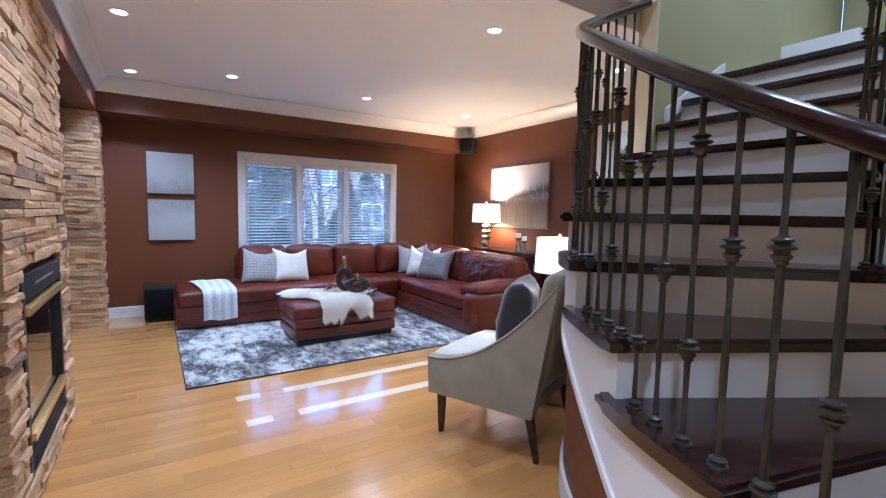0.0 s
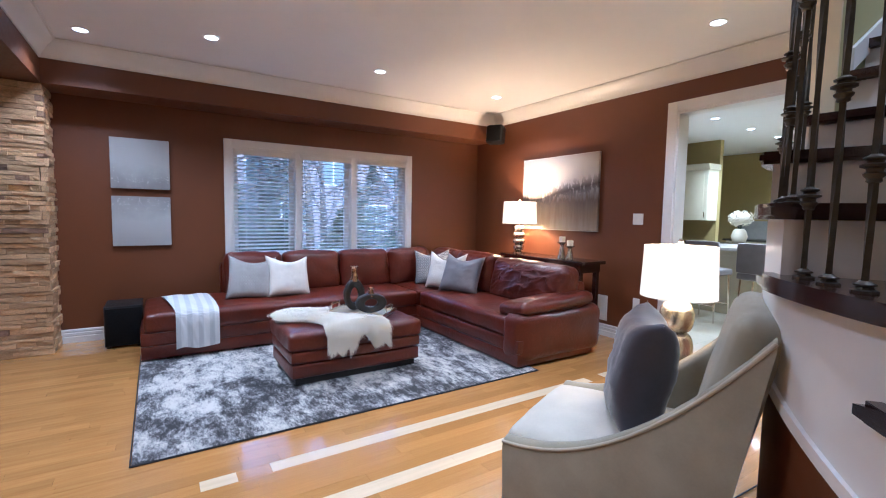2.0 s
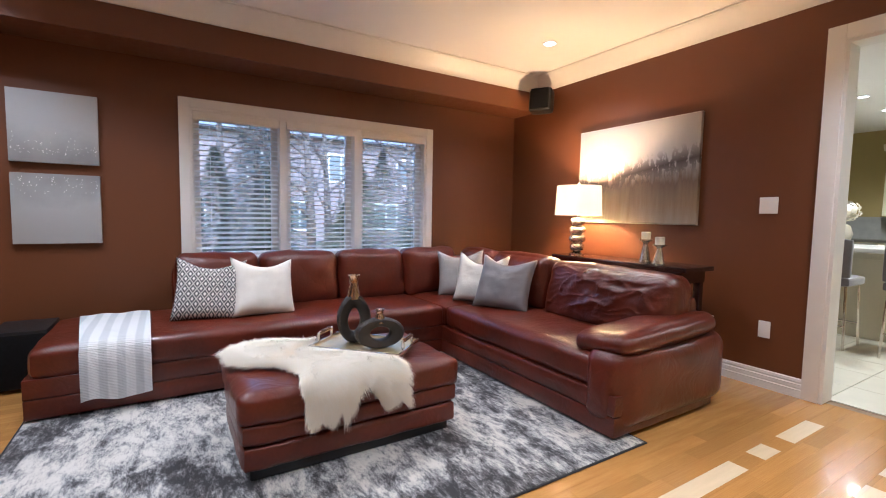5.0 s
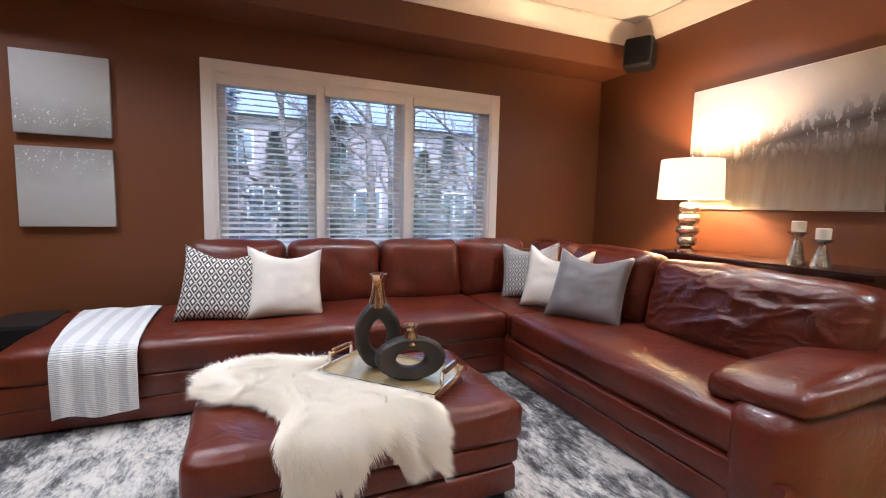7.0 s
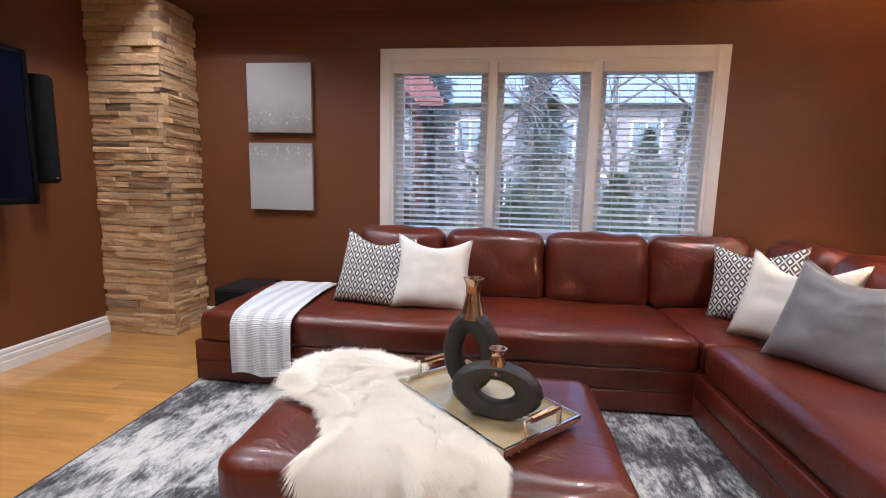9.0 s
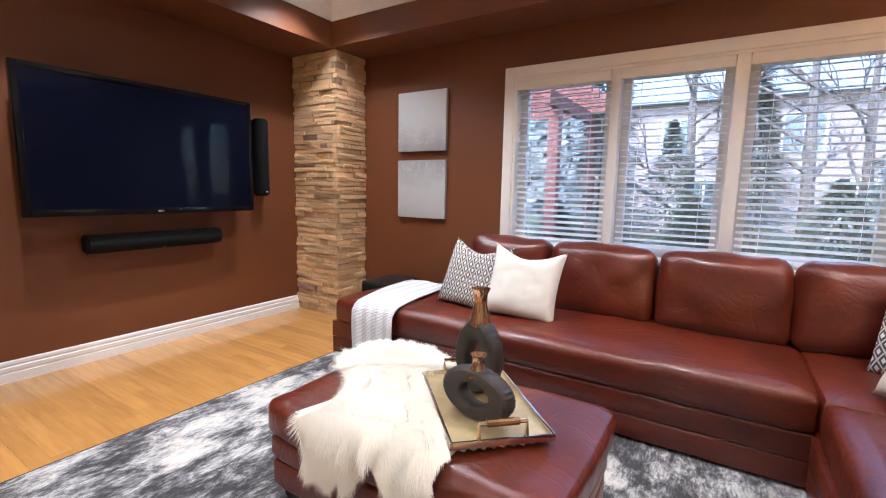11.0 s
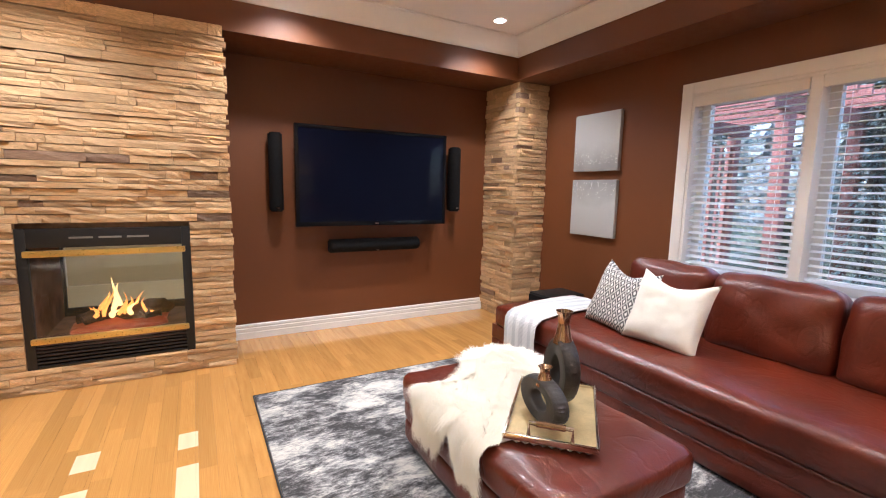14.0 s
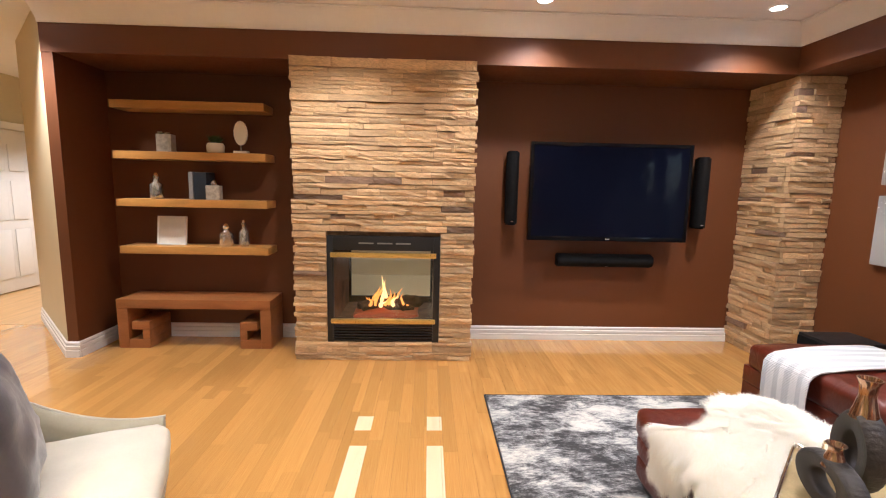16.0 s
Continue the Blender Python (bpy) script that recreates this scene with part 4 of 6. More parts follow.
# ---- tray and vases ----
tray = thing("serving_tray", "gold mirrored serving tray with nickel handles on the ottoman", "tray", TRAY)
part("mirror_base", boxes(((-0.255, -0.155, 0), (0.255, 0.155, 0.008))), M_TRAY, tray)
part("tray_rim", boxes(((-0.265, -0.165, 0), (0.265, -0.155, 0.022)), ((-0.265, 0.155, 0), (0.265, 0.165, 0.022)), ((-0.265, -0.155, 0), (-0.255, 0.155, 0.022)), ((0.255, -0.155, 0), (0.265, 0.155, 0.022)), bevel=0.002), M_CHROME, tray)
for s in (-1, 1):
    h = part("handle", tube(bmesh.new(), [(s * 0.252, -0.075, 0.02), (s * 0.252, -0.075, 0.068), (s * 0.252, 0.075, 0.068), (s * 0.252, 0.075, 0.02)], 0.008, 8), M_CHROME, tray)
    part("grip", tube(bmesh.new(), [(s * 0.252, -0.05, 0.068), (s * 0.252, 0.05, 0.068)], 0.012, 10), M_BRONZE, h)


def ring_vase(label, w, h, hole_w, hole_h, hole_z, depth, neck, neck_r, m):
    """A flattened ring-shaped bottle: textured rim, smooth faces, metal-glazed neck."""
    vase = thing("ring_vase", label, "vase", m, "ring vases on the tray")
    n = 120
    outer, inner = [], []
    for i in range(n):
        t = 2 * math.pi * i / n
        c, s = math.cos(t), math.sin(t)
        narrow = 1 - 0.22 * max(0, s) ** 2 if h > w else 1
        z = h / 2 + h / 2 * s
        outer.append((w / 2 * c * narrow, max(0.0, z)))
        inner.append((hole_w / 2 * c * (1 - 0.2 * max(0, s) if h > w else 1), hole_z + hole_h / 2 * s))
    rim, face = bmesh.new(), bmesh.new()
    prof = [(-1, 0.0), (-0.8, 0.62), (-0.4, 0.92), (0, 1.0), (0.4, 0.92), (0.8, 0.62), (1, 0.0)]
    edge = []
    for y, e in prof:
        loop = []
        for k, ((ox, oz), (ix, iz)) in enumerate(zip(outer, inner)):
            f = 0.20 * (1 - e)
            if abs(y) < 1:
                ridge = math.sin(k * 1.9 + 2.2 * y + 2.5 * noise.noise(Vector((ox * 30, y * 2, oz * 30))))
                f += 0.034 * ridge * e
            loop.append(rim.verts.new((ox + (ix - ox) * f, y * depth / 2, max(0.0, oz + (iz - oz) * f))))
        edge.append(loop)
    for a, b in zip(edge, edge[1:]):
        for i in range(n):
            rim.faces.new((a[i], a[(i + 1) % n], b[(i + 1) % n], b[i]))
    for sgn in (-1, 1):
        a = [face.verts.new((ox + (ix - ox) * 0.20, sgn * depth / 2, oz + (iz - oz) * 0.20)) for (ox, oz), (ix, iz) in zip(outer, inner)]
        b = [face.verts.new((ox + (ix - ox) * 0.90, sgn * depth * 0.46, oz + (iz - oz) * 0.90)) for (ox, oz), (ix, iz) in zip(outer, inner)]
        c2 = [face.verts.new((ix, sgn * depth * 0.30, iz)) for ix, iz in inner]
        d2 = [face.verts.new((ix, 0, iz)) for ix, iz in inner]
        for p, q in ((a, b), (b, c2), (c2, d2)):
            for i in range(n):
                face.faces.new((p[i], p[(i + 1) % n], q[(i + 1) % n], q[i]))
    body = part("body", rim, M_VASE, vase, "ribbed charcoal rim", 60)
    part("face", face, M_VASE_FLAT, body, "smooth charcoal face", 60)
    bm = turned([(neck_r * 1.5, h - 0.03), (neck_r * 1.15, h + 0.005), (neck_r * 0.85, h + neck * 0.45), (neck_r * 0.9, h + neck * 0.8), (neck_r * 1.25, h + neck), (neck_r * 1.05, h + neck), (neck_r * 0.6, h + neck * 0.6)], 24)
    part("neck", bm, M_BRONZE, vase, "rose-gold glazed neck", 60)
    return vase


ring_vase("tall charcoal ring vase with a rose-gold neck on the tray", 0.190, 0.285, 0.074, 0.140, 0.135, 0.072, 0.105, 0.028, pose(1.845, 5.08, 0.458, 0, 0, -11))
ring_vase("low charcoal ring vase with a rose-gold neck on the tray", 0.275, 0.170, 0.116, 0.076, 0.085, 0.062, 0.045, 0.022, pose(1.932, 4.91, 0.458, 0, 0, -10))

# ---- television wall ----
TVX = -0.755
tv = thing("television", "large black flat-screen television on a wall bracket", "television", pose(TVX, 5.243, 1.425))
part("bezel", boxes(((-0.055, -0.722, -0.432), (0.0, -0.690, 0.432)), ((-0.055, 0.690, -0.432), (0.0, 0.722, 0.432)), ((-0.055, -0.690, 0.400), (0.0, 0.690, 0.432)), ((-0.055, -0.690, -0.432), (0.0, 0.690, -0.392)), bevel=0.004), mat("gloss_black_bezel", (0.005, 0.005, 0.006), 0.10, var=0.05, spec=0.15), tv)
part("screen", boxes(((-0.05, -0.69, -0.392), (-0.006, 0.69, 0.400))), M_SCREEN, tv)
part("back_shell", soft(0.06, 1.2, 0.7, 0.02, 4, at=(-0.075, 0, 0)), M_BLACK, tv)
part("bracket", boxes(((XW - TVX + 0.001, -0.25, -0.2), (-0.10, 0.25, 0.2))), M_BLACK, tv)
part("badge", boxes(((0.0, -0.02, -0.418), (0.002, 0.02, -0.408))), M_CHROME, tv)


def speaker(y, z, w, h, label):
    s = thing("loudspeaker", label, "loudspeaker", pose(-0.875, y, z), "home cinema speakers")
    bm = bmesh.new()
    pts = [(-0.05, -0.45), (0.0, -0.5), (0.045, -0.36), (0.062, 0.0), (0.045, 0.36), (0.0, 0.5), (-0.05, 0.45)]
    tall = h > w
    a, b = (w, h) if tall else (h, w)
    bm = extruded([(x, v * a) for x, v in pts], -b / 2, b / 2)
    bmesh.ops.bevel(bm, geom=[e for e in bm.edges if abs(e.verts[0].co.z - e.verts[1].co.z) < 1e-5], offset=0.012, segments=2, affect="EDGES")
    if not tall:
        moved(bm, pose(0, 0, 0, 90, 0, 0))
    part("grille", bm, M_CLOTH_BLACK, s, smooth=50)
    part("wall_bracket", boxes(((XW + 0.875 + 0.001, -0.03, -0.05), (-0.051, 0.03, 0.05))), M_BLACK, s)
    part("badge", boxes(((0.058, -0.012, -b / 2 + 0.03 if tall else -0.05), (0.066, 0.012, -b / 2 + 0.038 if tall else -0.044))), M_CHROME, s)
    return s


speaker(4.385, 1.448, 0.115, 0.66, "tall slim black loudspeaker mounted beside the television")
speaker(6.135, 1.438, 0.115, 0.65, "tall slim black loudspeaker mounted beside the television")
speaker(5.275, 0.800, 0.90, 0.125, "long black centre loudspeaker mounted under the television")

sub = thing("subwoofer", "black box subwoofer on the floor by the wall", "loudspeaker", pose(0.10, 6.70, 0))
part("cabinet", boxes(((-0.15, -0.20, 0.02), (0.15, 0.20, 0.40)), bevel=0.008), M_BLACK, sub)
part("front_grille", boxes(((-0.14, -0.213, 0.03), (0.14, -0.201, 0.38)), bevel=0.004), M_CLOTH_BLACK, sub)
for x, y in ((-0.12, -0.17), (0.12, -0.17), (-0.12, 0.17), (0.12, 0.17)):
    part("foot", boxes(((x - 0.015, y - 0.015, 0), (x + 0.015, y + 0.015, 0.02))), M_BLACK, sub)

cs = thing("corner_speaker", "small black loudspeaker on a bracket high in the corner", "loudspeaker", pose(4.40, 6.30, 2.44, 0, 8, 30))
part("cabinet", soft(0.16, 0.24, 0.25, 0.03, 6, (0.02, 0, 0)), M_BLACK, cs)
part("grille", soft(0.03, 0.20, 0.22, 0.014, 5, (0.01, 0, 0), at=(-0.09, 0, 0)), M_CLOTH_BLACK, cs)
part("bracket", tube(bmesh.new(), [(0.07, 0.0, 0.0), (0.215, 0.06, -0.02)], 0.012), M_BLACK, cs)

# ---- wall art ----


# non-metal near-white: the sparkle of the silver flecks is put into the colour
M_GLITTER = mat("white_glitter_sparkle", (0.90, 0.89, 0.86), 0.3, var=0.05, scale=30)


def canvas_material(name, flip):
    m = mat(name, (0.56, 0.555, 0.55), 0.6, bump=0.3, bump_scale=220)
    n, l = m.node_tree.nodes, m.node_tree.links
    b = n["Principled BSDF"]
    tc, sep, mr = n.new("ShaderNodeTexCoord"), n.new("ShaderNodeSeparateXYZ"), n.new("ShaderNodeMapRange")
    l.new(tc.outputs["Object"], sep.inputs[0])
    l.new(sep.outputs[2], mr.inputs[0])
    mr.inputs[1].default_value, mr.inputs[2].default_value = (-0.25, 0.25) if not flip else (0.25, -0.25)
    nz, add = n.new("ShaderNodeTexNoise"), n.new("ShaderNodeMath")
    nz.inputs["Scale"].default_value, nz.inputs["Detail"].default_value = 7, 6
    l.new(tc.outputs["Object"], nz.inputs["Vector"])
    add.operation = "MULTIPLY_ADD"
    l.new(nz.outputs[0], add.inputs[0])
    add.inputs[1].default_value = 0.5
    l.new(mr.outputs[0], add.inputs[2])
    r = n.new("ShaderNodeValToRGB")
    l.new(add.outputs[0], r.inputs[0])
    els = r.color_ramp.elements
    els[0].position, els[0].color = 0.22, (0.24, 0.235, 0.23, 1)
    els[1].position, els[1].color = 0.75, (0.40, 0.40, 0.395, 1)
    l.new(r.outputs[0], b.inputs["Base Color"])
    return m


for z, flip in ((1.777, False), (1.195, True)):
    art = thing("canvas_print", "square pearl-grey canvas with silver glitter flecks", "painting", pose(0.265, 6.912, z), "pair of grey canvases")
    part("canvas", boxes(((-0.252, 0.0, -0.252), (0.252, 0.036, 0.252)), bevel=0.003), canvas_material("glitter_canvas", flip), art)
    bm = bmesh.new()
    gr = random.Random(5 + flip)
    for _ in range(70):
        x, d = gr.uniform(-0.24, 0.24), abs(gr.gauss(0, 0.06)) + 0.02
        zz, s = (-0.25 + d + 0.04 if not flip else 0.25 - d), gr.uniform(0.0010, 0.0028)
        box(bm, (x - s, -0.002, zz - s), (x + s, -0.0003, zz + s))
    tagged(part("glitter", bm, M_GLITTER, art, "silver flecks with their sparkle painted white", None), kind="stuff")


def meadow_material():
    m = mat("abstract_meadow_paint", (0.6, 0.5, 0.4), 0.55, bump=0.5, bump_scale=70)
    n, l = m.node_tree.nodes, m.node_tree.links
    b = n["Principled BSDF"]
    tc, sep = n.new("ShaderNodeTexCoord"), n.new("ShaderNodeSeparateXYZ")
    l.new(tc.outputs["Object"], sep.inputs[0])

    def tex(scale, stretch, detail=5):
        mp, t = n.new("ShaderNodeMapping"), n.new("ShaderNodeTexNoise")
        mp.inputs["Scale"].default_value = stretch
        l.new(tc.outputs["Object"], mp.inputs[0])
        l.new(mp.outputs[0], t.inputs["Vector"])
        t.inputs["Scale"].default_value, t.inputs["Detail"].default_value, t.inputs["Roughness"].default_value = scale, detail, 0.65
        return t.outputs[0]

    def mathn(op, *vals):
        x = n.new("ShaderNodeMath")
        x.operation = op
        for k, v in enumerate(vals):
            if isinstance(v, (int, float)):
                x.inputs[k].default_value = v
            else:
                l.new(v, x.inputs[k])
        return x.outputs[0]

    def ramp(v, stops):
        r = n.new("ShaderNodeValToRGB")
        l.new(v, r.inputs[0])
        e = r.color_ramp.elements
        e[0].position, e[0].color = stops[0][0], (*stops[0][1], 1)
        e[1].position, e[1].color = stops[-1][0], (*stops[-1][1], 1)
        for p, c in stops[1:-1]:
            k = e.new(p)
            k.color = (*c, 1)
        return r.outputs[0]

    drip = tex(16, (1, 1, 0.10))
    height = mathn("ADD", mathn("MULTIPLY", sep.outputs[2], 1.1), 0.5)
    ground = ramp(mathn("ADD", height, mathn("MULTIPLY", mathn("SUBTRACT", drip, 0.5), 0.35)), [(0.0, (0.36, 0.31, 0.25)), (0.20, (0.25, 0.185, 0.115)), (0.40, (0.14, 0.095, 0.065)), (0.52, (0.27, 0.245, 0.23)), (0.62, (0.34, 0.325, 0.32)), (0.85, (0.40, 0.37, 0.34))])
    rise = mathn("ADD", mathn("MULTIPLY", sep.outputs[1], -0.18), 0.50)
    off = mathn("ABSOLUTE", mathn("SUBTRACT", height, rise))
    line = mathn("SUBTRACT", 1.0, mathn("MULTIPLY", off, 6.5))
    blot = mathn("MULTIPLY", mathn("MAXIMUM", line, 0.0), mathn("GREATER_THAN", mathn("ADD", tex(24, (1, 1, 0.45)), mathn("MULTIPLY", mathn("MAXIMUM", line, 0.0), 0.16)), 0.57))
    mix = n.new("ShaderNodeMix")
    mix.data_type = "RGBA"
    l.new(blot, mix.inputs["Factor"])
    l.new(ground, mix.inputs["A"])
    mix.inputs["B"].default_value = (0.055, 0.042, 0.038, 1)
    l.new(mix.outputs["Result"], b.inputs["Base Color"])
    return m


big = thing("landscape_painting", "wide abstract canvas of a pale misty meadow with dark drips", "painting", pose(4.545, 5.262, 1.602))
part("canvas", boxes(((0.0, -0.606, -0.445), (0.034, 0.606, 0.445)), bevel=0.003), meadow_material(), big)
for z in (0.446, -0.450):
    part("stretcher_edge", boxes(((0.008, -0.608, z), (0.034, 0.608, z + 0.004))), M_WHITE_CLOTH, big)

# ---- console table ----
cons = thing("console_table", "dark espresso console table behind the sofa", "table", pose(4.29, 5.12, 0))
part("tabletop", boxes(((-0.19, -0.66, 0.81), (0.19, 0.66, 0.845)), bevel=0.006), M_DARKWOOD, cons)
part("apron", boxes(((-0.16, -0.61, 0.72), (0.16, 0.61, 0.808))), M_DARKWOOD, cons)
for sx in (-1, 1):
    for sy in (-1, 1):
        part("leg", boxes(((sx * 0.13 - 0.025, sy * 0.58 - 0.025, 0), (sx * 0.13 + 0.025, sy * 0.58 + 0.025, 0.719)), bevel=0.004), M_DARKWOOD, cons)


def shade_material():
    m = bpy.data.materials.new("lit_linen_shade")
    m.use_nodes = True
    n, l = m.node_tree.nodes, m.node_tree.links
    n.remove(n["Principled BSDF"])
    out = n["Material Output"]
    d, t, e, a, a2 = n.new("ShaderNodeBsdfDiffuse"), n.new("ShaderNodeBsdfTranslucent"), n.new("ShaderNodeEmission"), n.new("ShaderNodeMixShader"), n.new("ShaderNodeAddShader")
    d.inputs[0].default_value, t.inputs[0].default_value = (0.85, 0.80, 0.68, 1), (0.62, 0.52, 0.34, 1)
    a.inputs[0].default_value = 0.20
    e.inputs[0].default_value, e.inputs[1].default_value = (1.0, 0.88, 0.66, 1), 0.085
    l.new(d.outputs[0], a.inputs[1]), l.new(t.outputs[0], a.inputs[2])
    l.new(a.outputs[0], a2.inputs[0]), l.new(e.outputs[0], a2.inputs[1])
    l.new(a2.outputs[0], out.inputs[0])
    return m


M_SHADE = shade_material()


def table_lamp(label, xy, z, foot, shade_r, shade_h, beads):
    """A stacked-bead lamp; z is the table's height, foot the height of the beads."""
    t = thing("table_lamp", label, "lamp", pose(xy[0], xy[1], z), "mercury glass lamps")
    part("base", turned([(0.075, 0.0), (0.075, 0.015), (0.05, 0.022), (0.03, 0.035)], 28), M_CHROME, t)
    step = (foot - 0.05) / beads
    for k in range(beads):
        r = 0.085 - 0.012 * abs(k - (beads - 1) / 2)
        zc = 0.035 + step * (k + 0.5)
        part("bead", turned([(0.026, zc - step / 2)] + [(0.026 + (r - 0.026) * math.sin(math.pi * i / 10) ** 0.7, zc - step / 2 * math.cos(math.pi * i / 10)) for i in range(1, 10)] + [(0.026, zc + step / 2)], 28), M_MERCURY, t, smooth=70)
    part("neck", turned([(0.012, foot - 0.02), (0.012, foot + 0.12)], 12), M_CHROME, t)
    z0 = foot + 0.01
    bm = turned([(shade_r, z0), (shade_r * 0.94, z0 + shade_h), (shade_r * 0.94 - 0.003, z0 + shade_h), (shade_r - 0.003, z0), (shade_r, z0)], 48, False)
    part("shade", bm, M_SHADE, t, "glowing cream drum shade", 60)
    part("finial", turned([(0.004, z0 + shade_h - 0.01), (0.012, z0 + shade_h + 0.01), (0.014, z0 + shade_h + 0.022), (0.006, z0 + shade_h + 0.036)], 14), M_CHROME, t)
    for k in range(3):
        a = 2 * math.pi * k / 3
        part("shade_spoke", tube(bmesh.new(), [(0, 0, z0 + shade_h - 0.012), (shade_r * 0.93 * math.cos(a), shade_r * 0.93 * math.sin(a), z0 + shade_h - 0.012)], 0.002, 5), M_CHROME, t)
    return t


table_lamp("lit table lamp with a stacked mercury-glass base on the console", LAMP_A, 0.846, 0.365, 0.215, 0.275, 4)
table_lamp("lit table lamp with a gold mercury-glass base on the side table", LAMP_B, 0.582, 0.345, 0.170, 0.245, 2)


def candle(x, y, h):
    c = thing("candle_holder", "hammered silver flared candle holder with a white candle", "candle", pose(x, y, 0.846), "candle holders on the console")
    part("stem", turned([(0.048, 0.0), (0.048, 0.006), (0.040, 0.03), (0.022, h * 0.7), (0.019, h * 0.8), (0.024, h * 0.86), (0.052, h * 0.95), (0.054, h)], 24), M_MERCURY, c, smooth=60)
    part("candle", turned([(0.034, h), (0.036, h + 0.055), (0.030, h + 0.06), (0.006, h + 0.055)], 20), M_CANDLE, c)
    return c


candle(4.27, 4.90, 0.185)
candle(4.25, 4.765, 0.150)

# ---- armchair ----
chair = thing("armchair", "oatmeal linen slipper armchair with sloped arms and dark tapered legs", "armchair", pose(1.905, 2.405, 0, 0, 0, 23.6))
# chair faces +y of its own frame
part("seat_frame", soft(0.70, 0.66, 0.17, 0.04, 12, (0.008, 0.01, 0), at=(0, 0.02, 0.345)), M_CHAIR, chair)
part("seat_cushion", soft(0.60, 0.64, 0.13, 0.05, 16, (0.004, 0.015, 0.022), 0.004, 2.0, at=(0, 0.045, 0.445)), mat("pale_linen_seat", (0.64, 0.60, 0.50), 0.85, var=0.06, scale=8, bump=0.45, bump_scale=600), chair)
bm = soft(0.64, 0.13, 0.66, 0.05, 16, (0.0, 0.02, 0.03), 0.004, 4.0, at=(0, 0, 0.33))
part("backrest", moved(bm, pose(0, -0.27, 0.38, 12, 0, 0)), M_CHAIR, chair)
for s in (-1, 1):
    bm = bmesh.new()
    prof = []
    for i in range(15):
        t = i / 14
        y = 0.34 - 0.72 * t
        prof.append((y - (0.06 * t * t), 0.50 + 0.50 * (t ** 2.2)))
    lo = [(0.34 - 0.66 * i / 14, 0.265) for i in range(15)]
    th = 0.075
    rows = []
    for (y, z), (yl, zl) in zip(prof, lo):
        rows.append([bm.verts.new(p) for p in ((s * 0.36, yl, zl), (s * 0.372, y, z - 0.03), (s * 0.360, y, z - 0.006), (s * 0.335, y, z), (s * (0.36 - th + 0.02), y, z - 0.008), (s * (0.36 - th), y, z - 0.035), (s * (0.36 - th), yl, zl))])
    for a, b in zip(rows, rows[1:]):
        for k in range(7):
            bm.faces.new((a[k], a[(k + 1) % 7], b[(k + 1) % 7], b[k]))
    bm.faces.new(rows[0]), bm.faces.new(rows[-1][::-1])
    arm = part("arm", bm, M_CHAIR, chair, smooth=60)
    part("piping", tube(bmesh.new(), [(s * 0.368, y + 0.002, z - 0.012) for y, z in prof], 0.006, 8), M_PIPING, arm)
for sx in (-1, 1):
    part("leg", moved(turned([(0.018, 0.0), (0.032, 0.28)], 4), pose(sx * 0.285, 0.29, 0, 0, 0, 45)), M_DARKWOOD, chair, "dark tapered front leg", None)
    bm = moved(turned([(0.018, 0.0), (0.032, 0.285)], 4), pose(sx * 0.285, -0.28, 0, 0, 0, 45))
    for v in bm.verts:
        v.co.y -= 0.05 * (1 - v.co.z / 0.26)
    part("leg", bm, M_DARKWOOD, chair, "dark splayed rear leg", None)
cushion("slate grey satin cushion standing on the armchair", mat("slate_satin", (0.048, 0.045, 0.060), 0.36, var=0.15, scale=6, bump=0.1, sheen=0.4), 0.46, 0.21, 8.0, pose(1.905, 2.405, 0, 0, 0, 23.6) @ pose(0.05, 0.0, 0.505, -11, 0, 180 + 16), 0.03)

# ---- side table ----
st = thing("side_table", "round hammered-silver drum side table", "table", pose(LAMP_B[0] + 0.005, LAMP_B[1] + 0.02, 0))
part("top", turned([(0.225, 0.556), (0.232, 0.564), (0.232, 0.576), (0.226, 0.582), (0.0, 0.582)], 48), M_MERCURY, st)
part("drum", turned([(0.14, 0.0), (0.155, 0.02), (0.11, 0.28), (0.165, 0.53), (0.205, 0.555)], 32), M_MERCURY, st, smooth=60)

cord = tagged(part("lamp_cord", tube(bmesh.new(), [(2.47, 2.36, 0.60), (2.46, 2.325, 0.585), (2.455, 2.31, 0.50), (2.47, 2.315, 0.30), (2.44, 2.33, 0.12), (2.46, 2.36, 0.012), (2.62, 2.30, 0.008), (2.95, 2.285, 0.008)], 0.004, 6), M_BLACK), "thin black lamp cord hanging behind the side table", "cord")

# ---- fireplace ----
SX, SY0, SY1, STOP = -0.40, 2.556, 4.00, 2.412
setting("chimney_breast", boxes(((XW + 0.001, SY0 + 0.02, 0), (SX - 0.045, FY0, STOP - 0.03)), ((XW + 0.001, FY1, 0), (SX - 0.045, SY1 - 0.02, STOP - 0.03)), ((XW + 0.001, FY0, 0), (SX - 0.045, FY1, FZ0)), ((XW + 0.001, FY0, FZ1), (SX - 0.045, FY1, STOP - 0.03))), M_MORTAR, "chimney breast faced with sandstone ledgestone", "chimney breast")
breast = bpy.data.objects["chimney_breast"]
column = setting("stone_column", boxes(((XW + 0.001, 6.60, 0), (-0.455, YN - 0.001, SOFFIT - 0.002))), M_MORTAR, "square corner column faced with sandstone ledgestone", "column")


